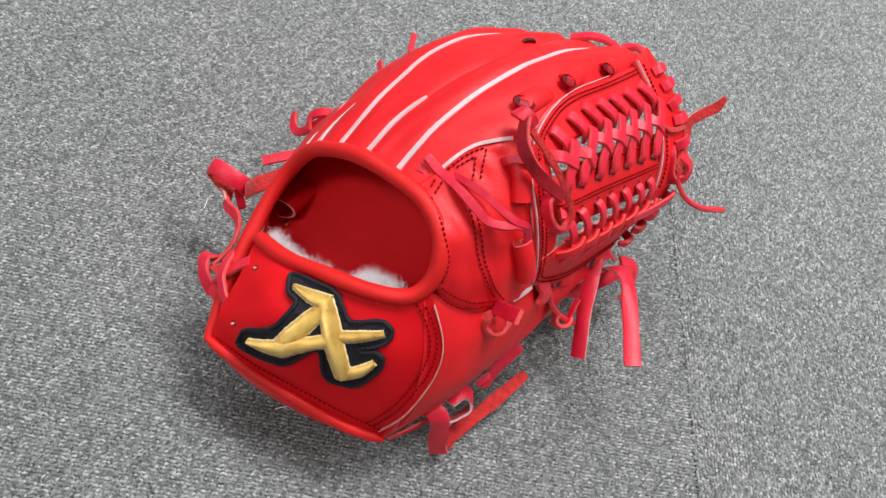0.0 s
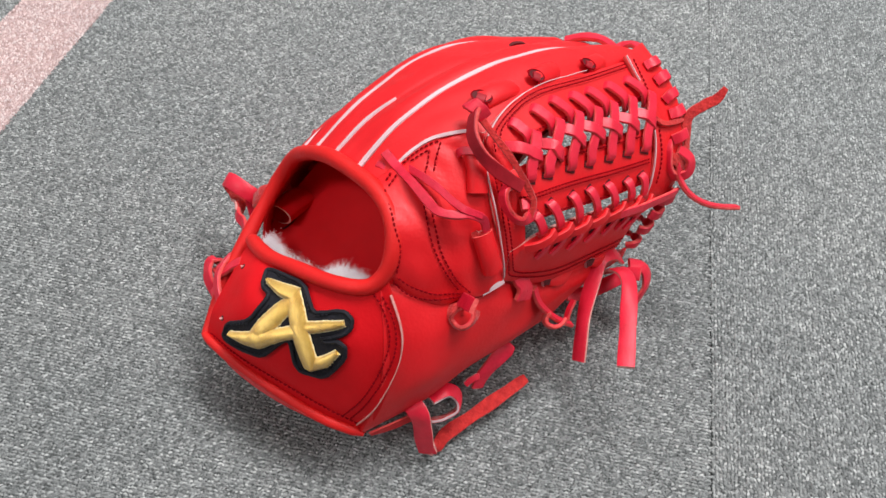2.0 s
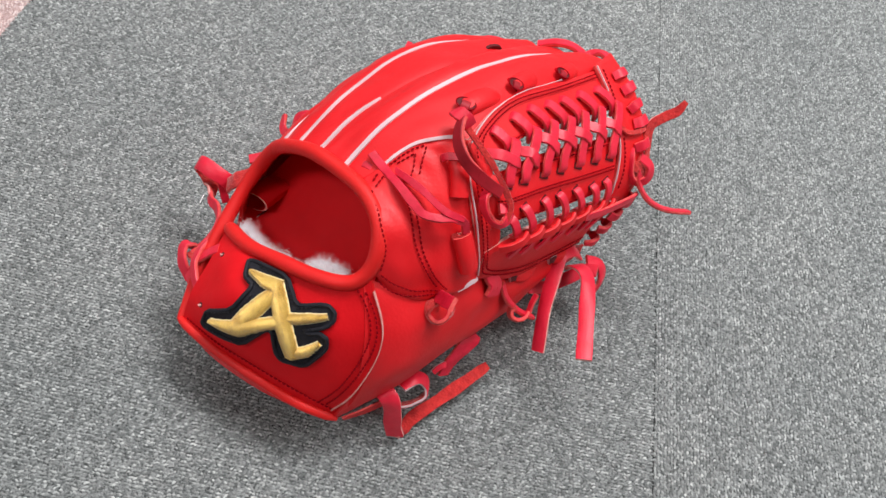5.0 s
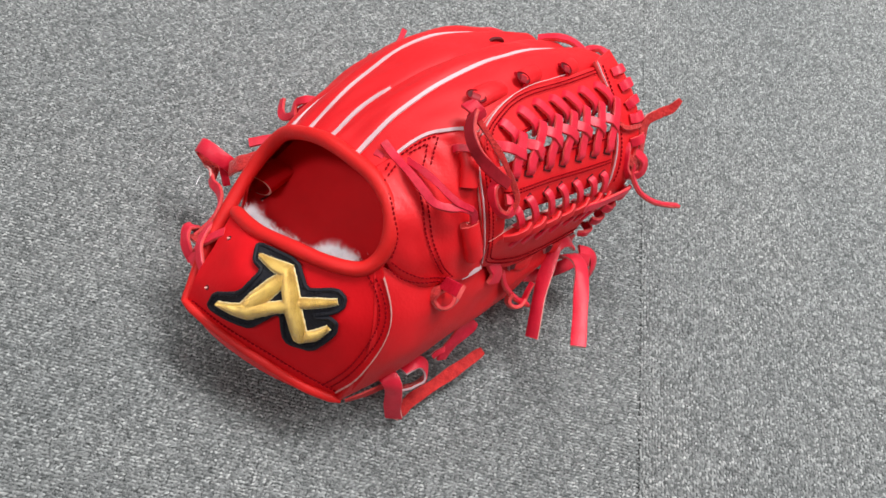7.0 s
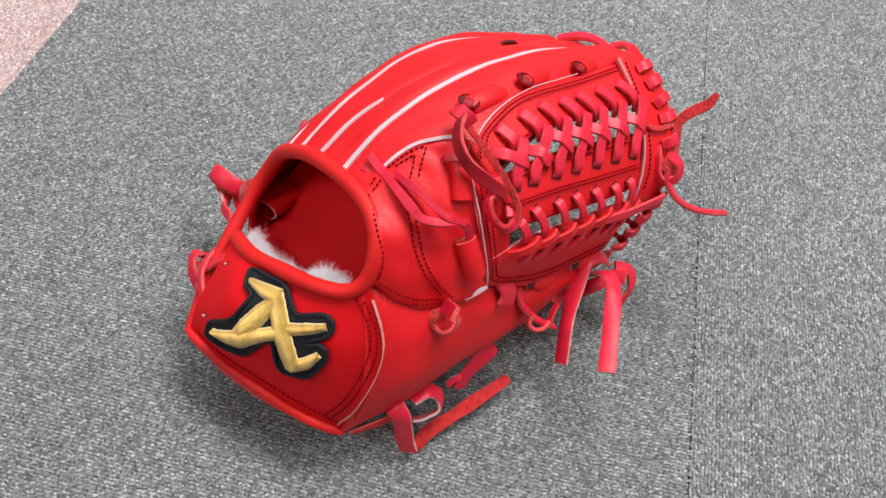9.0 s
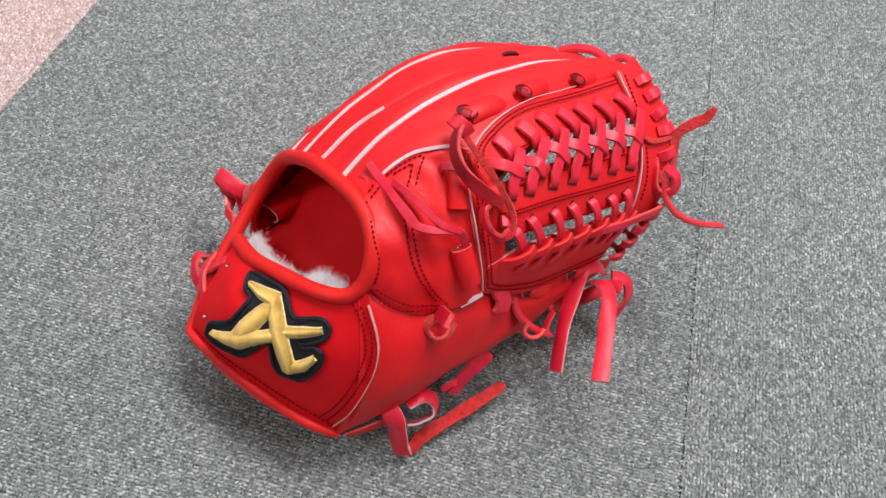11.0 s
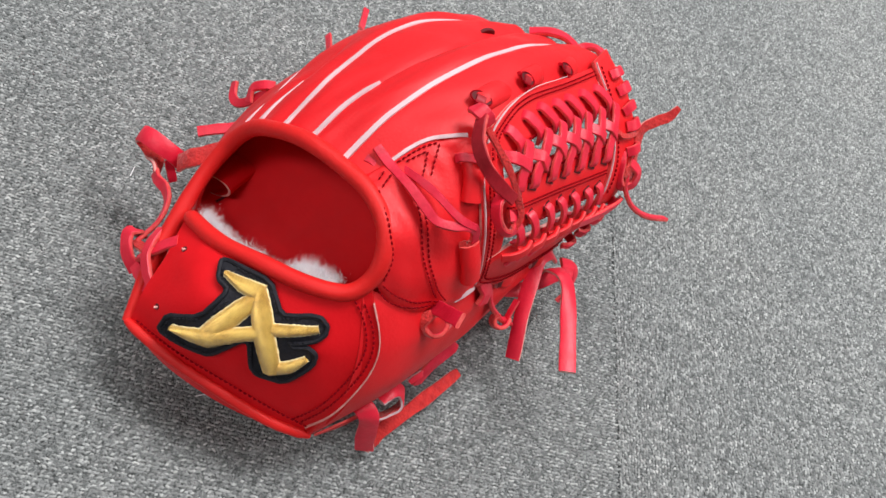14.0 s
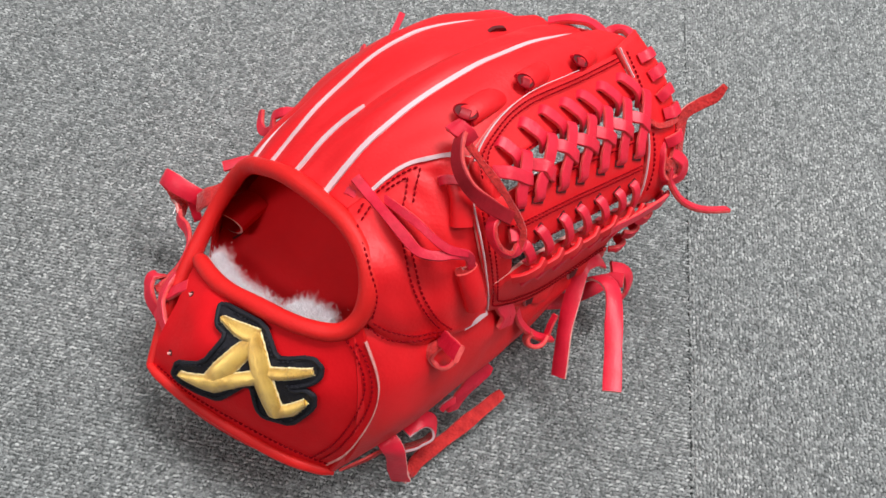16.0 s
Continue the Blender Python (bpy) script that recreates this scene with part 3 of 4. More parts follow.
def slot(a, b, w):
    # a dark strip drawn as the slot's shade; nothing is cut open
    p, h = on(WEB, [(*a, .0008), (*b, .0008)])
    part("slot_shade", ribbon(p, h, w, .0008, 6), [HOLE] * 3, web)


def strand(rows, w, t=.0021, mats=None):
    p, h = on(WEB, rows)
    lace("web_lace", p, h, web, w, t, 30, mats=mats or [LACE, LACE, EDGE])


top_uv = [(.138, .088), (.258, .083), (.362, .088), (.468, .106), (.562, .112), (.675, .125), (.794, .138)]
bar_uv = [(.145, .400), (.225, .415), (.338, .428), (.444, .440), (.562, .452), (.668, .465), (.768, .480)]
over_a = [(.088, .200), (.238, .270), (.335, .240), (.435, .262), (.545, .285), (.655, .300), (.755, .312)]
over_b = [(.205, .312), (.300, .350), (.425, .338), (.538, .350), (.638, .362), (.738, .375), (.838, .388)]
for i in range(7):
    (a, b), (c, d) = top_uv[i], (bar_uv[i][0], bar_uv[i][1] - .010)
    # down from the finger panel, ending under the crossing
    slot((a - .007, b - .009), (a + .004, b + .006), .0062)
    strand([(a - .006, b - .012, -.0006), (a + .000, b + .000, .0018), (a + .018, b + .045, .0028), (a + .038, b + .10, .0030), (a + .056, b + .155, -.0015)], .0060 + .0004 * (i % 2))
    # up from the bar, over the edge of its panel
    slot((c - .006, d + .022), (c + .002, d - .004), .0070)
    top = (a + .066, b + .125)
    strand([(c - .003, d + .016, -.001), (c, d - .004, .0026), (c + .008, d - .05, .0034), (.5 * (c + top[0]), .5 * (d - .05 + top[1]) + .01, .0044), (top[0] - .006, top[1] + .02, .0042), (top[0] + .008, top[1] - .012, .0034), (top[0] + .014, top[1] - .026, -.001)], .0060)
    # across from one pair to the next
    (e, f), (g, k) = over_a[i], over_b[i]
    strand([(e - .012, f - .012, .0012), (e + .02, f + .018, .0050), (.5 * (e + g), .5 * (f + k), .0056), (g - .018, k - .012, .0048), (g + .008, k + .006, .0012)], .0060)
low_a = [(.138, .565), (.212, .538), (.325, .545), (.425, .548), (.538, .560), (.650, .582), (.738, .590)]
low_b = [(.160, .690), (.245, .690), (.350, .692), (.458, .685), (.570, .685), (.668, .695), (.745, .715)]
for i in range(7):
    (a, b), (c, d) = (low_a[i][0], low_a[i][1] + .012), low_b[i]
    slot((a - .006, b - .018), (a + .002, b + .008), .0060)
    strand([(a - .004, b - .012, -.001), (a, b + .006, .0028), (.5 * (a + c), .5 * (b + d), .0038), (c, d + .004, .0028), (c + .004, d + .035, -.002)], .0050)
    # the scalloped lip into which it dives, with a slit and a half-hidden strand below
    strand([(c - .085, d + .052, .003), (c - .05, d + .040, .0062), (c, d + .020, .0078), (c + .035, d - .004, .0066)], .0052, .0022, [RED] * 3)
    slot((c + .005, d + .120), (c + .030, d + .085), .0030)
    strand([(c - .005, d + .155, .0016), (c + .025, d + .11, .0026), (c + .045, d + .07, .0022)], .0036, .0016, [LACE] * 3)
# strands wrapped over the outer end
for i, (u, v) in enumerate([(.978, .105), (.982, .20), (.985, .295), (.99, .375), (.975, .475), (.955, .785), (.935, .84), (.925, .895), (.905, .95)]):
    p, h = on(WEB, [(u - .050, v + .008 * (i % 3), .0028), (u - .026, v + .004, .0058), (u + .012, v, .0056), (u + .034, v + .004, .000), (u + .025, v + .012, -.006)])
    lace("end_lace", p, h, web, .0060 + .0006 * (i % 2), .0026, mats=[LACE, LACE, EDGE])
p, h = on(WEB, [(.84, .36, .003), (.88, .40, .0048), (.96, .415, .0052), (1.01, .41, .003)])
lace("end_lace", p, h, web, .0030, .0016, mats=[SUEDE] * 3)
p, h = on(WEB, [(.56, .715, .008), (.70, .725, .009), (.84, .735, .009), (.93, .745, .008), (.98, .765, .005)])
lace("end_lace", p, h, web, .0050, .002, mats=[LACE, LACE, EDGE])


def sewn(name, S, lines, parent, lift=.0006, length=.0019):
    for uv in lines:
        part(name, stitches(S, uv, lift, length, .45 * length, .00047), THREAD, parent, "dark red thread stitching")


sewn("stitching", WEB, [[(.84, .042), (.475, .024), (.288, .006), (.175, .012), (.07, .055), (.035, .12), (.03, .20)],
                        [(.84, .064), (.475, .044), (.288, .028), (.19, .034), (.09, .075), (.06, .14), (.055, .20)],
                        [(.79, .528), (.425, .490), (.15, .468), (.075, .445)], [(.79, .546), (.425, .508), (.15, .486), (.075, .463)],
                        [(.80, .418), (.5, .385), (.3, .360), (.14, .362)], [(.075, .595), (.18, .603), (.375, .617), (.77, .645)],
                        [(.82, .248), (.538, .212), (.325, .190), (.18, .195)],
                        [(.005, .30), (.0, .55), (.01, .85), (.04, .94), (.25, .955), (.55, .955), (.80, .95)],
                        [(.025, .30), (.02, .55), (.03, .83), (.07, .915), (.25, .93), (.55, .93), (.80, .925)]], web, .0016, .0016)
sewn("stitching", WEB, [[(.893, .03), (.872, .16), (.856, .30)], [(.858, .41), (.848, .55), (.818, .70)]], web, .0027)
# pale cut edges of the web panels
for uv, w in (([(.868, .0), (.852, .12), (.848, .17)], .0005), ([(.832, .40), (.818, .5), (.775, .72)], .0006), ([(.01, .075), (.06, .02), (.14, -.012), (.24, -.020)], .0006), ([(.24, -.020), (.4, -.014), (.6, -.002)], .0004), ([(-.02, .25), (-.022, .6), (-.01, .95)], .0006)):
    p, h = on(WEB, [(u, v, .0014 if u < .5 else .0026) for u, v in curve(uv, 8)])
    part("pale_edge", ribbon(p, h, w, .0010, 30), [WELT] * 3, web)

# ---- stitching and edges on the hand ----
sewn("stitching", EAR, [[(.07, .060), (.18, -.010), (.31, -.038), (.44, -.032), (.62, -.008), (.68, .015)], [(.08, .10), (.20, .055), (.36, .012), (.51, .012), (.66, .03)],
                        [(.275, .62), (.28, .48), (.30, .38), (.36, .27), (.45, .17), (.62, .035)], [(.325, .60), (.34, .46), (.375, .32), (.46, .21), (.62, .08), (.70, .02)],
                        [(.23, .955), (.412, .985), (.60, 1.0)], [(.30, .925), (.488, .950)], [(.488, .95), (.362, .762)], [(.60, 1.0), (.425, .75)],
                        [(.12, .925), (.01, .82)], [(.16, .865), (.03, .765)], [(.01, .765), (-.012, .62), (0, .44), (.035, .32), (.055, .18), (.07, .10)]], glove, .0026)
sewn("stitching", STRAP, [[(.925, .94), (.945, .86), (.950, .70), (.940, .56), (.915, .35), (.855, .09)], [(.962, .93), (.975, .83), (.977, .70), (.970, .54), (.945, .35), (.895, .09)],
                          [(.03, .075), (.275, .12), (.512, .125), (.775, .115), (.95, .075)]], glove, .0016)
p, h = on(STRAP, [(u, v, .0010) for u, v in curve([(.94, .06), (.975, .25), (1, .5), (1, .75), (1, .93)], 12)])
part("pale_edge", ribbon(p, h, .0006, .0022, 40), [RAW] * 3, glove)
p, h = on(EAR, [(u, v, .0012) for u, v in curve([(.16, 1.0), (.40, 1.035), (.60, 1.045), (.72, 1.04), (.85, 1.04)], 12)])
part("welt", ribbon(p, h, .0020, .0022, 50), [WELT] * 3, glove)
p, h = on(THUMB, [(.27, -.02, .002), (.30, -.035, .003), (.335, -.05, .003)])
part("welt", ribbon(p, h, .0045, .003, 20), [WELT] * 3, glove)


def rolled(path, r, squash=0.8, hint=(0, -.4, 1), n=16):
    """An open rolled tube of leather with a wall."""
    outer, inner = tube(path, r, n, hint, squash), tube(path, r - .0018, n, hint, squash)
    m = len(path)
    faces = outer[1][:-2] + [tuple(i + m * n for i in f[::-1]) for f in inner[1][:-2]]
    mi = [0] * len(faces)
    for row in (0, m - 1):
        for k in range(n):
            a, b = row * n + k, row * n + (k + 1) % n
            faces.append((a, a + m * n, b + m * n, b))
            mi.append(1)
    return np.vstack([outer[0], inner[0]]), faces, mi


p, h = on(EAR, [(.80, .845, .004), (.78, .74, .0045), (.755, .635, .004)])
part("lace_loop", rolled(curve(p, 12), .0054, .8, h[1]), [RED, EDGE], glove, "rolled red leather loop for the lace")
p, h = on(EAR, [(.75, .44, .004), (.78, .33, .0045), (.83, .215, .004)])
part("lace_loop", rolled(curve(p, 12), .0060, .75, h[1]), [RED, EDGE], glove, "rolled red leather loop for the lace")
p, h = on(EAR, [(.68, .86, .003), (.72, .875, .006), (.80, .86, .0095), (.86, .84, .0095)])
lace("loop_flap", p, h, glove, .0042, .002)
lining_seam = [LINER.at(u, v, .0006) for u, v in curve([(0.685, 0.946), (0.6, 0.915), (0.515, 0.9), (0.446, 0.908), (0.385, 0.931)], 24)]
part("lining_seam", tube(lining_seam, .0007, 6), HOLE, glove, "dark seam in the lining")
part("pinky_loop", rolled(curve([(-.0615, .0760, .0715), (-.0605, .0850, .0715), (-.0590, .0960, .0710)], 10), .0138, .52, (-.35, .6, .7)), [LINING, RAW], glove, "red leather finger loop inside the opening")

# tunnels with lace eyes along the index finger
def oval(S, u, v, a, b, turn, lift, n=20):
    """Places and facings round an oval on a surface; a and b in metres."""
    c, h = S.at(u, v, lift), S.up(u, v)
    t = unit(S.at(u + .01, v, lift) - c)
    w = np.cross(h, t)
    ang = np.linspace(0, 2 * math.pi, n, endpoint=False)
    x, y = a * np.cos(ang), b * np.sin(ang)
    ct, st = math.cos(turn), math.sin(turn)
    return c + np.outer(x * ct - y * st, t) + np.outer(x * st + y * ct, w), c, h


for u, v, du, dv, r, turn in ((.340, .050, .13, -.006, .0064, .5), (.530, .038, .12, .004, .0056, .9), (.738, .022, .11, .008, .0054, .9)):
    p, h = on(BACK, [(u, v, .0006), (u + .3 * du, v + .3 * dv, .0006), (u + .7 * du, v + .7 * dv, -.0012), (u + du, v + dv, -.0046)])
    part("lace_tunnel", rolled(curve(p, 14), r, .62, h[0]), [RED, LACE], glove)
    ring, c, h = oval(BACK, u, v, .62 * r, .88 * r, turn, .0040)
    # dark disc in place of the shade inside the eye
    eye = part("lace_eye", (np.vstack([ring, [c - h * .0006]]), [(i, (i + 1) % 20, 20) for i in range(20)]), HOLE, glove, "punched eye of a lace tunnel, its shade painted dark")
    part("eye_edge", tube(np.vstack([ring, ring[:2]]), .0004, 6, h), THREAD, eye)
    p = [c - h * .002 + (ring[0] - c) * .4, c - h * .0002 + (ring[0] - c) * .2, c - h * .0001 + (ring[10] - c) * .5, c + (ring[10] - c) * .8 - h * .001]
    # lace in the eye, coloured darker for the shade there
    part("eye_lace", ribbon(p, h, r * .8, .0020, 14), [SHADED_LACE, SHADED_LACE, SHADED_LACE], eye)
for u, v in ((.100, .788), (.112, .350)):
    # dark plug painted for the shade in the hole
    hole = part("punched_hole", tube([STRAP.at(u, v, .0002), STRAP.at(u, v, .0013)], .0016, 12, (1, 0, 0)), HOLE, glove, "small hole punched through the strap, its shade painted dark")
    part("hole_thread", tube([STRAP.at(u - .004, v - .012, .0010), STRAP.at(u - .002, v - .006, .0020), STRAP.at(u + .004, v + .002, .0010)], .0007, 8, (1, 0, 0)), RAW, hole)
p, h = on(BACK, [(.735, .318, -.002), (.75, .317, .0012), (.79, .312, .0014), (.81, .31, -.002)])
# dark ribbon drawn for the shade in the slit
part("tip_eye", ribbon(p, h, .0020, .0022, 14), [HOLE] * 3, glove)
for u, v in ((.55, -.015), (.735, -.045)):
    p, h = on(THUMB, [(u - .016, v + .015, .0016), (u, v - .01, .002), (u + .016, v + .015, .0016)])
    # dark faces painted as the eyelet's inner shade
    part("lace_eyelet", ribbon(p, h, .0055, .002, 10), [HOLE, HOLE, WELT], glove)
    p, h = on(THUMB, [(u + .005, v + .03, .000), (u + .06, v + .06, .0010), (u + .13, v + .02, -.002)])
    part("lace_tunnel", tube(curve(p, 14), .0010 + .0034 * np.sin(np.linspace(.05, .95, 14) * math.pi), 12, h[0], .5), RED, glove)

# ---- loose laces ----
lace("thumb_tie", [(0.0123, 0.0870, 0.1572), (0.0221, 0.0837, 0.1554), (0.0346, 0.0774, 0.1578), (0.0463, 0.0733, 0.1560), (0.0543, 0.0716, 0.1536), (0.0617, 0.0743, 0.1530), (0.0673, 0.0804, 0.1515), (0.0718, 0.0864, 0.1451), (0.0741, 0.0871, 0.1371)],
     [(-.1, -.3, 1), (-.1, -.4, .9), (0, -.5, .9), (.1, -.5, .9), (.1, -.6, .7), (.2, -.3, .9), (.3, -.4, .8), (.7, -.5, .4), (.8, -.5, .1)], glove, .0046, .0024, 60, "knotted red lace end lying across the panel", mats=[CRIMSON, SUEDE, EDGE], wobble=.07)
lace("thumb_tie", [(0.0237, 0.0869, 0.1545), (0.0381, 0.0819, 0.1598), (0.0492, 0.0803, 0.1588), (0.0583, 0.0786, 0.1569), (0.0651, 0.0793, 0.1542), (0.0710, 0.0855, 0.1479)],
     [(-.2, -.5, .8), (-.3, -.6, .7), (-.2, -.6, .7), (-.1, -.5, .8), (.2, -.4, .9), (.3, -.4, .8)], glove, .0038, .0024, 50, mats=[CRIMSON, SUEDE, EDGE], wobble=.06)
lace("thumb_tie", [(0.0106, 0.0826, 0.1516), (0.0154, 0.0825, 0.1519), (0.0208, 0.0841, 0.1511)], (-.1, -.4, .9), glove, .0034, .002, 16, mats=[CRIMSON, SUEDE, EDGE], wobble=.1)
lace("thumb_tie", [(0.0741, 0.0875, 0.1371), (0.0735, 0.0845, 0.1352), (0.0715, 0.0825, 0.1355), (0.0695, 0.0837, 0.1367)], [(.8, -.5, .1), (.3, -.8, .4), (0, -.8, .6), (-.1, -.7, .7)], glove, .0048, .0024, 24, mats=[SUEDE, SUEDE, RAW], wobble=.14, taper=.5)
# first piece coloured dark to paint in its shadowed side
lace("web_tie", [(.0465, .1219, .1778), (.0470, .1139, .1811), (.0510, .1060, .1767), (.0579, .1017, .1720), (.0653, .1023, .1658), (.0732, .1061, .1584), (.0797, .1102, .1524)],
     [(-.6, -.3, .7), (-.6, -.6, .5), (-.5, -.7, .5), (-.3, -.7, .6), (-.1, -.6, .7), (.1, -.6, .7), (.2, -.5, .8)], glove, .0066, .0026, 60, "crumpled red lace end at the web, darkened as its shadowed side", mats=[SHADED_LACE, SUEDE, EDGE], wobble=.05)
lace("web_tie", [(.0407, .1195, .1805), (.0440, .1172, .1830), (.0480, .1175, .1815), (.0505, .1190, .1770)], [(-.1, -.2, 1), (-.1, -.4, .9), (.3, -.5, .8), (.6, -.5, .5)], glove, .0075, .0026, 24, mats=[LACE, SUEDE, EDGE])
lace("web_tie", [(.0508, .1166, .1767), (.0593, .1144, .1724), (.0680, .1140, .1660), (.0765, .1135, .1576), (.0833, .1132, .1489), (.0873, .1115, .1441), (.0883, .1074, .1382)],
     [(.3, -.5, .7), (.4, -.5, .7), (.4, -.6, .6), (.4, -.6, .6), (.4, -.7, .5), (.3, -.8, .4), (.2, -.9, .3)], glove, .0032, .0028, 60, mats=[SUEDE] * 3, wobble=.12)
lace("web_tie", [(.0738, .1074, .1521), (.0743, .1013, .1522), (.0774, .0985, .1479), (.0822, .0987, .1425), (.0864, .1016, .1391), (.0881, .1082, .1389), (.0856, .1103, .1422), (.0822, .1073, .1434)],
     [(-.2, -.4, .9), (-.5, -.7, .4), (-.6, -.7, .4), (-.3, -.9, .0), (.3, -.9, -.2), (.8, -.2, .4), (.3, -.2, .9), (0, -.4, .9)], glove, .0062, .0024, 60, mats=[LACE, SUEDE, SUEDE])

# two long tails hanging at the thumb tip
lace("thumb_tail", [(.126, .184, .050), (.121, .178, .058), (.117, .168, .060), (.119, .158, .055), (.124, .138, .047), (.131, .122, .036), (.135, .114, .029)],
     [(.3, .3, 1), (.2, 0, 1), (-.1, -.5, .9), (-.3, -.7, .7), (-.5, -.7, .6), (-.5, -.7, .5), (-.5, -.7, .5)], glove, .0098, .0022, 50, "long loose red lace tail", mats=[LACE, SUEDE, RAW])
lace("thumb_tail", [(0.1246, 0.1697, 0.0501), (0.1283, 0.1678, 0.0579), (0.1330, 0.1660, 0.0611), (0.1378, 0.1622, 0.0618), (0.1420, 0.1548, 0.0623), (0.1481, 0.1406, 0.0611), (0.1553, 0.1237, 0.0593), (0.1620, 0.1072, 0.0578)],
     [(-0.34, 0.43, 0.77), (-0.16, 0.31, 0.88), (0.15, 0.02, 0.95), (0.16, -0.34, 0.84), (0.02, -0.50, 0.91), (-0.02, -0.53, 0.91), (-0.02, -0.53, 0.91), (-0.02, -0.53, 0.91)], glove, .0098, .0022, 50, "long loose red lace tail", mats=[LACE, SUEDE, RAW])
lace("thumb_tail", [(.108, .146, .040), (.118, .156, .038), (.128, .168, .044), (.135, .176, .049), (.142, .178, .052)], [(0, -.3, 1), (0, -.3, 1), (0, -.3, 1), (.2, -.3, 1), (.3, -.2, 1)], glove, .0085, .0022, 30)
lace("thumb_tail", [(.132, .184, .050), (.142, .188, .046), (.147, .184, .036), (.145, .174, .026)], [(.2, .3, 1), (.6, 0, .8), (1, 0, .3), (.9, -.3, .2)], glove, .0085, .0022, 30)
# knot and curled ends at the web's outer corner
lace("web_end_tie", [(.122, .214, .118), (.130, .214, .117), (.136, .220, .113), (.131, .230, .119), (.126, .238, .130), (.131, .246, .136), (.136, .251, .140), (.138, .256, .146)],
     [(.2, -.6, .8), (.3, -.7, .7), (.8, -.5, .3), (.9, -.5, .1), (.7, -.7, .1), (.3, -.7, .6), (.2, -.6, .8), (.2, -.6, .8)], glove, .0066, .0024, 60, "curled red lace end at the web", mats=[SUEDE] * 2 + [RAW], taper=.5)
lace("web_end_tie", [(0.1296, 0.2163, 0.1161), (0.1341, 0.2168, 0.1137), (0.1371, 0.2136, 0.1066), (0.1460, 0.2134, 0.0979), (0.1556, 0.2176, 0.0917), (0.1647, 0.2250, 0.0871), (0.1745, 0.2347, 0.0837)],
     [(-0.06, -0.03, 1.00), (0.51, 0.22, 0.84), (0.71, 0.31, 0.57), (0.36, 0.46, 0.80), (0.01, 0.42, 0.89), (-0.23, 0.43, 0.86), (-0.32, 0.38, 0.85)], glove, .0054, .0024, 60, "curled red lace end hanging free")
lace("web_end_tie", [(.120, .222, .124), (.124, .215, .121), (.129, .211, .112), (.134, .213, .106), (.140, .219, .107), (.138, .222, .115), (.130, .220, .120)],
     [(0, -.3, 1), (-.3, -.8, .5), (-.3, -.9, .1), (.2, -.9, -.2), (.8, -.5, .2), (.5, 0, .8), (0, 0, 1)], glove, .0078, .0026, 50, "knotted red lace")
lace("web_end_tie", [(.117, .217, .124), (.121, .209, .117), (.119, .205, .109), (.116, .204, .104)], [(-.3, -.6, .7), (-.6, -.7, .3), (-.6, -.7, .2), (-.6, -.7, .2)], glove, .0072, .0024, 30, mats=[SUEDE] * 2 + [RAW])
# small curls on the thumb
lace("thumb_knot", [(0.0793, 0.0653, 0.1023), (0.0766, 0.0613, 0.1034), (0.0749, 0.0578, 0.1030), (0.0747, 0.0552, 0.1000), (0.0779, 0.0545, 0.0970), (0.0826, 0.0545, 0.0967), (0.0857, 0.0572, 0.0989), (0.0862, 0.0612, 0.1014), (0.0845, 0.0643, 0.1026)],
     [(-0.21, 0.19, 0.96), (-0.41, -0.04, 0.88), (-0.61, -0.44, 0.66), (-0.60, -0.76, 0.19), (-0.10, -0.94, -0.23), (0.52, -0.76, -0.45), (0.88, -0.24, -0.22), (0.84, 0.31, 0.31), (0.50, 0.42, 0.75)], glove, .0058, .0024, 60, "small curled red lace knot", mats=[SUEDE, LACE, EDGE], wobble=.16)
lace("thumb_knot", [(0.0739, 0.0658, 0.0996), (0.0769, 0.0633, 0.1068), (0.0829, 0.0581, 0.1151), (0.0888, 0.0530, 0.1234)], (-0.87, -0.30, 0.39), glove, .0078, .0024, 20, mats=[CRIMSON, LACE, EDGE])
lace("thumb_knot", [(0.0979, 0.1104, 0.0797), (0.1027, 0.1098, 0.0711), (0.1087, 0.1128, 0.0616), (0.1151, 0.1182, 0.0521), (0.1207, 0.1253, 0.0440)],
     [(0.38, 0.23, 0.89), (0.24, 0.24, 0.94), (0.03, 0.20, 0.99), (-0.14, 0.09, 0.98), (-0.14, 0.09, 0.98)], glove, .0056, .0024, 40, mats=[LACE, SUEDE, EDGE])
lace("thumb_knot", [(0.1107, 0.1121, 0.0632), (0.1091, 0.1095, 0.0613), (0.1107, 0.1075, 0.0587), (0.1146, 0.1088, 0.0561), (0.1177, 0.1125, 0.0553), (0.1185, 0.1184, 0.0540)],
     [(-0.59, 0.26, 0.75), (-0.81, -0.46, 0.36), (-0.16, -1.00, -0.22), (0.53, -0.76, -0.43), (0.94, -0.30, -0.27), (0.90, -0.27, 0.01)], glove, .0052, .0024, 40, mats=[SUEDE, LACE, EDGE])
lace("thumb_knot", [(0.1170, 0.1324, 0.0577), (0.1171, 0.1275, 0.0534), (0.1179, 0.1237, 0.0481)],
     [(-0.56, -0.50, 0.61), (-0.56, -0.50, 0.61), (-0.56, -0.50, 0.61)], glove, .0036, .0022, 20, mats=[LACE, SUEDE, EDGE])
p, h = on(THUMB, [(.40, -.06, .001), (.415, .05, .0030), (.41, .17, .001)])
lace("thumb_strap", p, h, glove, .0085, .003, 20)
p, h = on(THUMB, [(.425, -.06, .001), (.44, .05, .0030), (.435, .18, .001)])
lace("thumb_strap", p, h, glove, .0060, .003, 20)

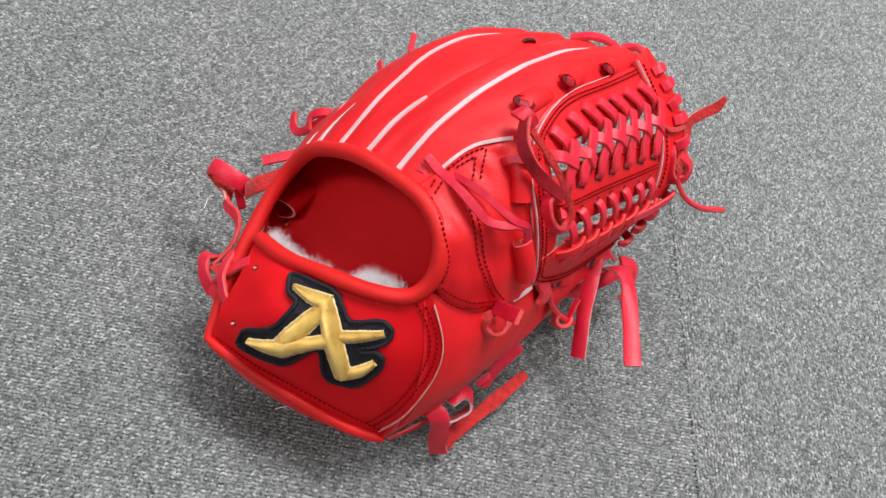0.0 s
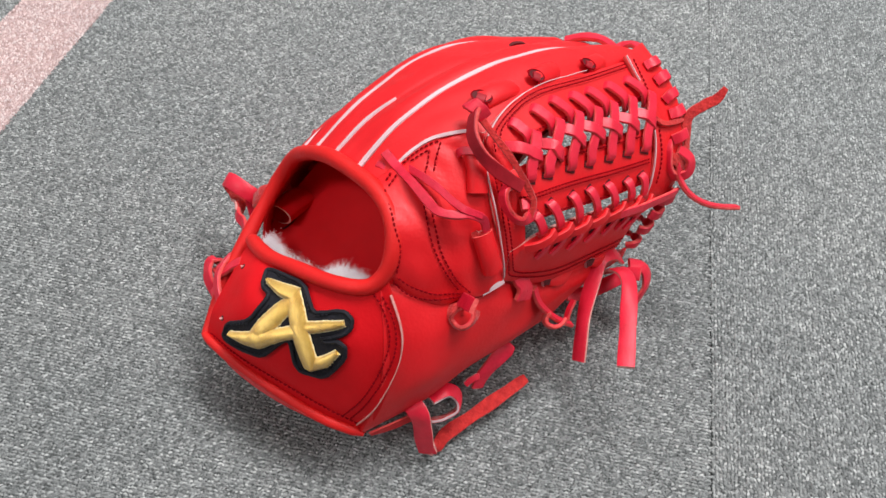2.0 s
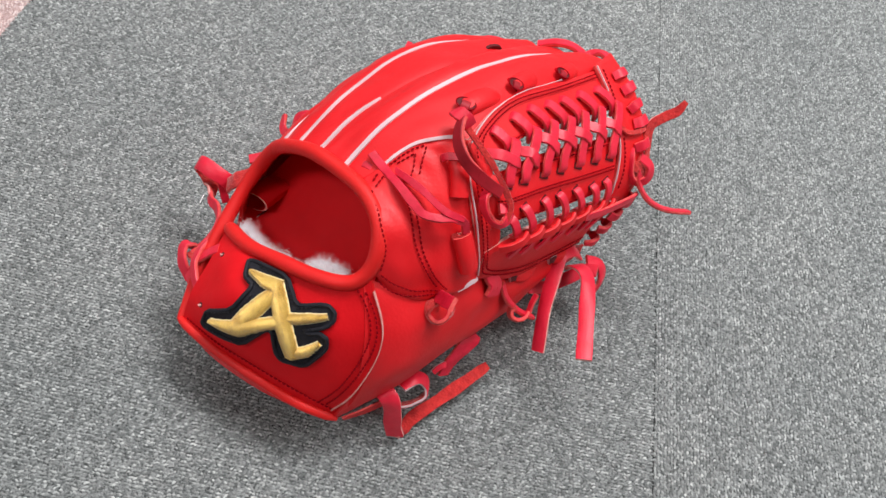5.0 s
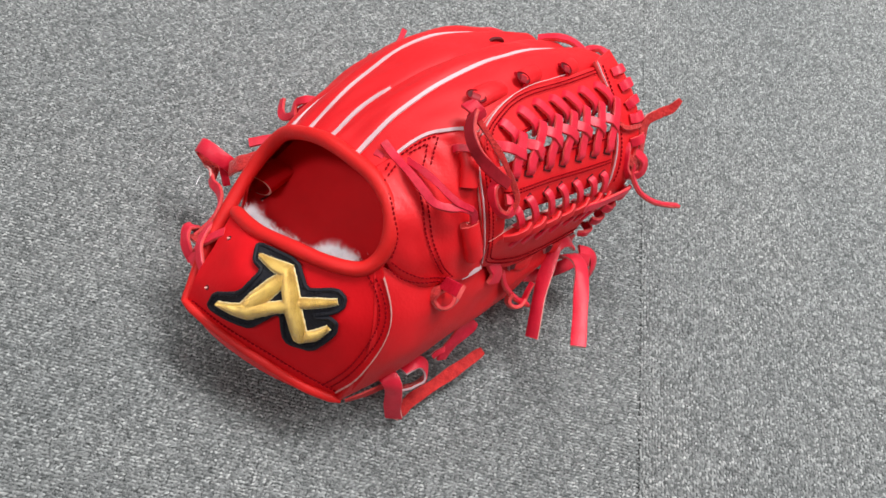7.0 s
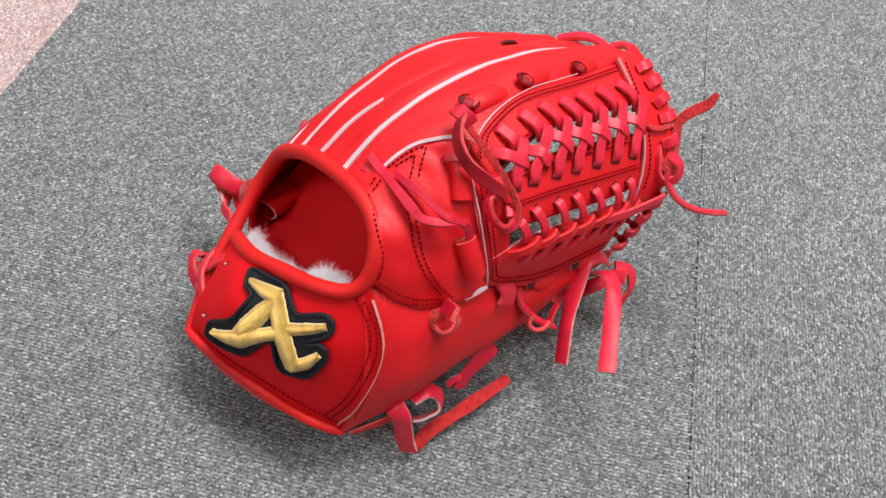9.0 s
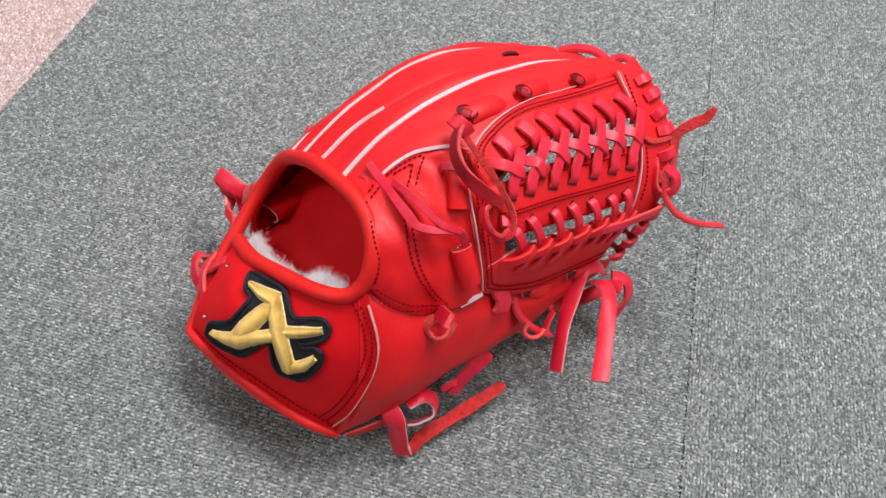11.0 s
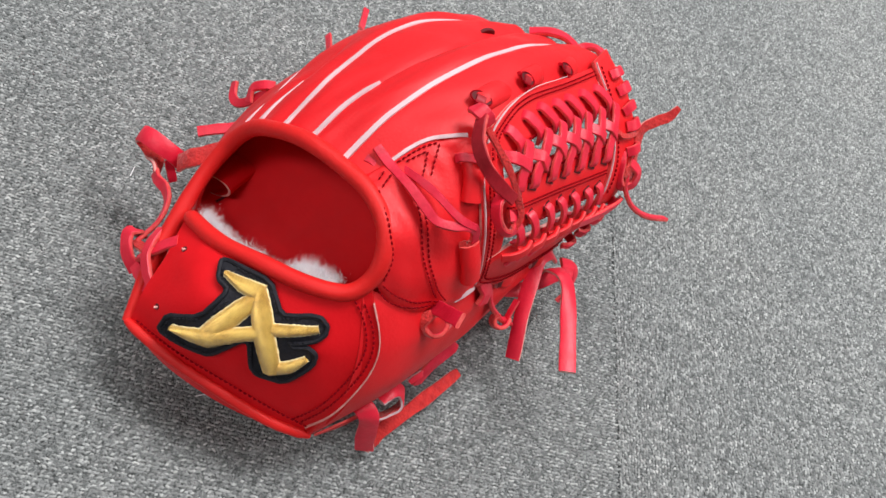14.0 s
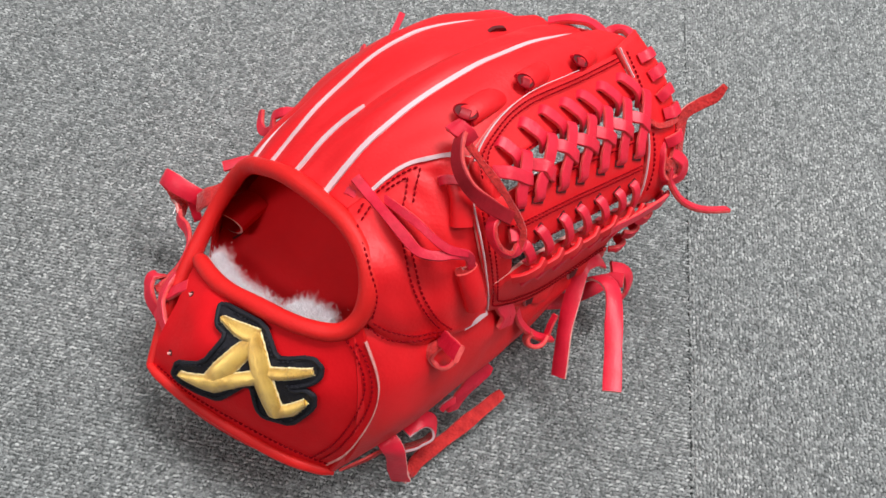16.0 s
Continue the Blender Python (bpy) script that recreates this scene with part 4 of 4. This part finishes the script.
# laces at the heel on the thumb side
lace("heel_lace", [(.066, .030, .036), (.072, .027, .044), (.078, .025, .041), (.081, .024, .030), (.083, .023, .018), (.086, .023, .007)],
     [(0, 0, 1), (.1, -.4, 1), (.3, -.8, .6), (.3, -.9, .3), (.3, -.9, .3), (.3, -.9, .3)], glove, .0108, .0024, 40, "wide red lace loop resting on the carpet", mats=[LACE, SUEDE, RAW])
lace("heel_lace", [(.086, .023, .006), (.088, .030, .005), (.089, .038, .008), (.097, .056, .012), (.105, .077, .013), (.1112, .0945, .0132)],
     [(.2, -.8, -.4), (.2, -.1, 1), (.2, -.4, 1), (.2, -.4, 1), (.2, -.4, 1), (.2, -.4, 1)], glove, .0080, .0024, 46, "rough red lace end lying near the carpet", taper=.35, mats=[SUEDE, SUEDE, RAW], wobble=.08)
lace("heel_lace", [(.078, .036, .042), (.082, .046, .042), (.087, .051, .034), (.090, .048, .026), (.086, .041, .022), (.080, .034, .022)],
     [(-.3, .4, .9), (.3, .6, .7), (.9, .4, .2), (.8, 0, -.4), (.2, -.7, -.5), (-.1, -.8, -.3)], glove, .0085, .0022, 46, mats=[LACE, SUEDE, WELT])
lace("heel_lace", [(0.0920, 0.0658, 0.0257), (0.0922, 0.0707, 0.0320), (0.0937, 0.0776, 0.0364), (0.0957, 0.0852, 0.0397), (0.0980, 0.0930, 0.0430)],
     [(0.91, -0.31, 0.23), (0.85, -0.42, 0.30), (0.75, -0.46, 0.43), (0.52, -0.49, 0.62), (-0.01, -0.45, 0.83)], glove, .0098, .0022, 36, mats=[CRIMSON, SUEDE, EDGE], taper=.4)
lace("heel_lace", [(.0872, .0590, .0345), (.0885, .0625, .0360), (.0905, .0668, .0360), (.0897, .0685, .0315)], [(.5, -.7, .4), (.4, -.6, .6), (.7, 0, .7), (.8, .4, 0)], glove, .0036, .0024, 30, mats=[LACE, SUEDE, WELT])
UNDER = Surface([[(.058, .004, .034), (.067, .017, .036), (.076, .032, .038)], [(.058, .006, .028), (.066, .017, .027), (.073, .029, .027)]], 20, 8)
part("heel_edge", full(UNDER, 0, .0012), [RED, EDGE], glove)

# laces on the little-finger side
lace("wrist_lace", [(-0.0688, 0.0973, 0.0766), (-0.0748, 0.0893, 0.0742), (-0.0813, 0.0835, 0.0707), (-0.0871, 0.0823, 0.0623)],
     [(-0.16, -0.41, 0.94), (-0.16, -0.41, 0.94), (-0.16, -0.41, 0.94), (-0.16, -0.41, 0.94)], glove, .0105, .0024, 30, mats=[SUEDE, SUEDE, RAW])
lace("wrist_lace", [(-0.0893, 0.0892, 0.0548), (-0.0927, 0.0861, 0.0608), (-0.0988, 0.0844, 0.0644), (-0.1058, 0.0843, 0.0657), (-0.1112, 0.0852, 0.0643), (-0.1149, 0.0867, 0.0612), (-0.1166, 0.0886, 0.0571), (-0.1152, 0.0894, 0.0535), (-0.1104, 0.0881, 0.0525), (-0.1043, 0.0841, 0.0522), (-0.0988, 0.0788, 0.0522), (-0.0959, 0.0740, 0.0513)],
     [(0.89, -0.22, 0.39), (0.75, -0.34, 0.57), (0.37, -0.49, 0.79), (-0.04, -0.53, 0.84), (-0.48, -0.48, 0.73), (-0.83, -0.32, 0.47), (-1.00, -0.04, 0.02), (-0.51, 0.45, -0.74), (0.02, 0.28, -0.96), (-0.15, -0.16, -0.97), (-0.72, -0.57, -0.40), (-0.85, -0.52, 0.02)], glove, .0102, .0024, 80, "looped wide red lace at the wrist", mats=[LACE, SUEDE, RAW])
lace("wrist_lace", [(-0.0965, 0.0746, 0.0532), (-0.0921, 0.0707, 0.0544), (-0.0847, 0.0676, 0.0563), (-0.0787, 0.0619, 0.0562), (-0.0757, 0.0546, 0.0548), (-0.0748, 0.0472, 0.0534), (-0.0756, 0.0399, 0.0520), (-0.0764, 0.0332, 0.0511)],
     [(-0.84, -0.44, 0.29), (-0.84, -0.44, 0.29), (-0.84, -0.44, 0.29), (-0.84, -0.44, 0.29), (-0.84, -0.44, 0.29), (-0.84, -0.44, 0.29), (-0.84, -0.44, 0.29), (-0.84, -0.44, 0.29)], glove, .0066, .0024, 50, mats=[LACE, SUEDE, EDGE], wobble=.08)
lace("wrist_lace", [(-0.0957, 0.0850, 0.0551), (-0.0919, 0.0822, 0.0516), (-0.0882, 0.0796, 0.0467)],
     [(0.51, -0.24, 0.83), (0.51, -0.24, 0.83), (0.51, -0.24, 0.83)], glove, .0050, .0022, 16, mats=[CRIMSON, SUEDE, EDGE])
lace("wrist_lace", [(-0.0771, 0.0387, 0.0497), (-0.0791, 0.0365, 0.0550), (-0.0810, 0.0344, 0.0562), (-0.0802, 0.0311, 0.0551), (-0.0766, 0.0261, 0.0537), (-0.0723, 0.0229, 0.0509), (-0.0664, 0.0211, 0.0479)],
     [(-0.39, 0.46, 0.74), (-0.56, 0.25, 0.83), (-0.57, -0.22, 0.85), (-0.48, -0.70, 0.60), (-0.29, -0.79, 0.53), (-0.15, -0.81, 0.51), (0.16, -0.75, 0.55)], glove, .0076, .0024, 50, "knotted red lace at the wrist", mats=[LACE, SUEDE, EDGE])
lace("wrist_lace", [(-0.0767, 0.0326, 0.0520), (-0.0702, 0.0304, 0.0547), (-0.0652, 0.0292, 0.0569), (-0.0615, 0.0298, 0.0576)],
     [(-0.06, 0.16, 0.88), (-0.06, 0.16, 0.88), (-0.06, 0.16, 0.88), (-0.06, 0.16, 0.88)], glove, .0056, .0024, 30, mats=[SUEDE, SUEDE, RAW], wobble=.1)
lace("wrist_lace", [(-0.0645, 0.0379, 0.0700), (-0.0637, 0.0292, 0.0698), (-0.0613, 0.0216, 0.0678), (-0.0558, 0.0153, 0.0663), (-0.0510, 0.0117, 0.0652), (-0.0467, 0.0083, 0.0643)],
     [(-0.48, -0.63, 0.52), (-0.48, -0.63, 0.52), (-0.48, -0.63, 0.52), (-0.48, -0.63, 0.52), (-0.48, -0.63, 0.52), (-0.48, -0.63, 0.52)], glove, .0058, .0024, 50, mats=[LACE, SUEDE, EDGE], wobble=.06)
lace("wrist_lace", [(-0.0679, 0.0256, 0.0542), (-0.0606, 0.0261, 0.0675), (-0.0551, 0.0295, 0.0748), (-0.0506, 0.0325, 0.0788)],
     [(-0.23, -0.05, 0.98), (-0.23, -0.05, 0.98), (-0.23, -0.05, 0.98), (-0.23, -0.05, 0.98)], glove, .0066, .0024, 40, "short red lace end at the wrist", mats=[LACE, SUEDE, EDGE])
lace("wrist_lace", [(-0.0676, 0.0217, 0.0517), (-0.0603, 0.0166, 0.0549), (-0.0541, 0.0127, 0.0578), (-0.0497, 0.0103, 0.0603)],
     [(-0.22, -0.57, 0.70), (-0.22, -0.57, 0.70), (-0.22, -0.57, 0.70), (-0.22, -0.57, 0.70)], glove, .0066, .0024, 30)
# tails beyond the fingers
lace("finger_tail", [(-.060, .235, .072), (-.070, .262, .056), (-.078, .285, .046), (-.0851, .3054, .0383)], (.3, -.8, .4), glove, .0046, .0024, 24, "short red lace tail by the fingers")
lace("finger_tail", [(-.070, .225, .050), (-.083, .247, .040), (-.0935, .266, .032)], (.3, -.8, .4), glove, .0050, .0024, 20)
lace("finger_tail", [(-.080, .158, .066), (-.088, .155, .055), (-.096, .154, .047), (-.103, .159, .044), (-.1073, .1668, .0478)], [(0, -.4, .9), (0, -.5, .8), (-.2, -.6, .8), (-.5, -.5, .7), (-.7, -.5, .4)], glove, .0058, .0024, 36)
lace("finger_tail", [(-.078, .162, .070), (-.084, .160, .068), (-.090, .158, .062), (-.088, .152, .056)], [(-.2, -.4, .9), (-.4, -.5, .7), (-.7, -.6, .2), (-.4, -.8, .2)], glove, .0062, .0024, 30)
lace("finger_tail", [(-.074, .136, .062), (-.083, .130, .055), (-.092, .124, .051), (-.0998, .1182, .0474)], (-.3, -.7, .7), glove, .0064, .0024, 30)
# lacing across the finger tips
for pts in ([(.036, .250, .139), (.046, .254, .1435), (.056, .259, .143), (.066, .258, .141), (.072, .252, .139)], [(.066, .256, .139), (.070, .262, .1425), (.077, .262, .146), (.086, .254, .148)],
            [(-.012, .252, .112), (-.003, .261, .115), (.008, .262, .118), (.018, .258, .120)], [(-.044, .264, .070), (-.034, .272, .078), (-.022, .272, .086), (-.014, .266, .094)]):
    lace("tip_lace", pts, (.1, .1, 1), glove, .0062, .0028, 24)

# ---- fleece along the strap's inside ----
rng = random.Random(5)
line = curve([(-.052, .053, .076), (-.030, .041, .0855), (-.012, .037, .0925), (.002, .037, .0955), (.014, .038, .1045), (.030, .039, .112)], 200)
fv, ff = [], []
for k in range(30000):
    s = rng.random()
    c = line[int(s * 199)]
    thin = 0.3 if 0.60 < s < 0.70 else 1.0
    tall = (0.0054 if 0.70 < s < 0.94 else 0.0030) * thin * rng.uniform(0.5, 1.15) * (1 + .5 * math.exp(-((s - .80) / .05) ** 2))
    base = c + np.array([rng.gauss(0, .0015), rng.gauss(.002, .0028), rng.uniform(-.006, .000)])
    d = unit(np.array([rng.gauss(.05, .6), rng.gauss(.35, .6), 1.0]))
    bend = np.array([rng.gauss(0, .3), rng.gauss(0, .3), -.2])
    e = unit(np.cross(d, [rng.gauss(0, 1), rng.gauss(0, 1), .2])) * .00008
    i = len(fv)
    mid, tip = base + d * tall * .55, base + d * tall + bend * tall * .35
    fv += [base - e, base + e, mid + e * .7, mid - e * .7, tip]
    ff += [(i, i + 1, i + 2, i + 3), (i + 3, i + 2, i + 4)]
part("fleece", join((fv, ff), tube(line + np.array([0, .002, -.004]), .0034, 8)), FLEECE, glove, "white fluffy fleece lining the wrist strap", smooth=False)

# ---- emblem on the strap ----
BADGE = [(.335, .895), (.373, .917), (.581, .930), (.627, .770), (.744, .832), (.785, .833), (.808, .795), (.798, .745), (.770, .709), (.680, .642), (.695, .629), (.742, .659), (.776, .634),
         (.781, .569), (.723, .395), (.613, .353), (.578, .388), (.534, .523), (.501, .510), (.413, .312), (.313, .276), (.175, .241), (.199, .400), (.331, .530), (.398, .750), (.348, .780)]
# corners cut a little round
BADGE = [(a[0] + (b[0] - a[0]) * f, a[1] + (b[1] - a[1]) * f) for a, b in zip(BADGE, BADGE[1:] + BADGE[:1]) for f in (.14, .86)]


def badge(outline, S, lift, thick):
    bm = bmesh.new()
    f = bm.faces.new([bm.verts.new((u, v, 0)) for u, v in outline])
    bmesh.ops.triangulate(bm, faces=[f])
    bmesh.ops.subdivide_edges(bm, edges=bm.edges[:], cuts=3, use_grid_fill=True)
    rim = {v for e in bm.edges if e.is_boundary for v in e.verts}
    ring = [e for e in bm.edges if e.is_boundary]
    made = bmesh.ops.extrude_edge_only(bm, edges=ring)["geom"]
    low = {g for g in made if isinstance(g, bmesh.types.BMVert)}
    bm.verts.index_update()
    pts = [S.at(v.co.x, v.co.y, lift - thick if v in low else lift - .0006 if v in rim else lift) for v in bm.verts]
    faces = [[v.index for v in f.verts] for f in bm.faces]
    bm.free()
    return pts, faces


emblem = part("emblem", badge(BADGE, STRAP, .0036, .0030), BLACK, glove, "black leather emblem patch with raised gold embroidery")
ring = np.array(BADGE + BADGE[:1])
p, h = on(STRAP, [(u, v, .0032) for u, v in np.vstack([a + (b - a) * np.linspace(0, 1, 6, endpoint=False)[:, None] for a, b in zip(ring[:-1], ring[1:])])])
path, ups = np.array(p + p[:1]), np.array(h + h[:1])
part("patch_piping", tube(path, .0013, 8, ups), BLACK, emblem)
mid = ring[:-1].mean(0)
inset = np.array([c + (mid - c) * .012 / max(np.linalg.norm(mid - c), .05) * 2.2 for c in ring])
for a, b in zip(inset[:-1], inset[1:]):
    if np.linalg.norm(STRAP.at(*b) - STRAP.at(*a)) > .006:
        part("patch_stitching", stitches(STRAP, [a, b], .0041, .0013, .0010, .00050), BLACK, emblem)


def satin(uv, r, lift):
    """A padded stroke of satin stitch: a flat ridge with steep sides and thread ends along both edges."""
    at = np.linspace(0, 1, 26)
    known = np.linspace(0, 1, len(uv))
    u, v = np.interp(at, known, [c[0] for c in uv]), np.interp(at, known, [c[1] for c in uv])
    w = np.interp(at, known, r)
    p, h = (np.array(x) for x in on(STRAP, [(a, b, lift) for a, b in zip(u, v)]))
    side = unit(np.cross(np.gradient(p, axis=0), h))
    prof = [(-1, -.0012), (-.97, .0004), (-.6, .0013), (0, .0019), (.6, .0013), (.97, .0004), (1, -.0012)]
    verts = np.stack([p + side * (a * w)[:, None] + h * z for a, z in prof], 1)
    k = len(prof)
    faces = [(i * k + q, (i + 1) * k + q, (i + 1) * k + q + 1, i * k + q + 1) for i in range(25) for q in range(k - 1)]
    faces += [tuple(range(k)), tuple(25 * k + q for q in range(k - 1, -1, -1))]
    return (verts.reshape(-1, 3), faces), p, h, side, w


for name, uv, r in (("leg", [(.535, .815), (.462, .680), (.410, .550), (.375, .430)], [.0034, .0044, .0048, .0048]),
                    ("toe", [(.240, .362), (.319, .400), (.383, .436), (.423, .480), (.489, .545), (.560, .605)], [.0014, .0036, .0050, .0042, .0034, .0032]),
                    ("bar", [(.575, .645), (.692, .728), (.776, .770)], [.0032, .0026, .0015]),
                    ("serif", [(.374, .828), (.457, .817), (.548, .828)], [.0013, .0034, .0042]),
                    ("stem", [(.536, .850), (.548, .730), (.574, .618), (.628, .510), (.660, .440)], [.0030, .0050, .0052, .0050, .0042]),
                    ("foot", [(.640, .438), (.707, .515), (.750, .602)], [.0036, .0032, .0014])):
    lift = {"leg": .0043, "toe": .0048, "bar": .0043, "serif": .0050, "stem": .0052, "foot": .0047}[name]
    geo, p, h, side, w = satin(uv, r, lift)
    part("gold_" + name, geo, GOLD, emblem, crease=70)
    for sign in (-1, 1):
        beads = p + sign * side * (w * (1.0 + .02 * np.sin(np.arange(26) * 2.7)))[:, None] - h * .0007
        part("edge_thread", tube(beads, .00046 * (1 + .4 * np.sin(np.arange(26) * 2.3)), 6, h), PALE_GOLD, emblem)

# ---- lint on the carpet ----
for (x, y), turn, size in (((-.0040, .0020), 35, .006), ((-.1304, .0990), 110, .005)):
    d = np.array([math.cos(radians(turn)), math.sin(radians(turn)), 0]) * size
    c = np.array([x, y, .0012])
    tagged(part("lint", tube(curve([c - d, c + np.array([0, .0008, .0012]), c + d * .7 + np.array([.001, -.001, .0006])], 12), .00028, 6), FLEECE), "tiny white lint fibre lying on the carpet", "lint", "lint on the carpet")
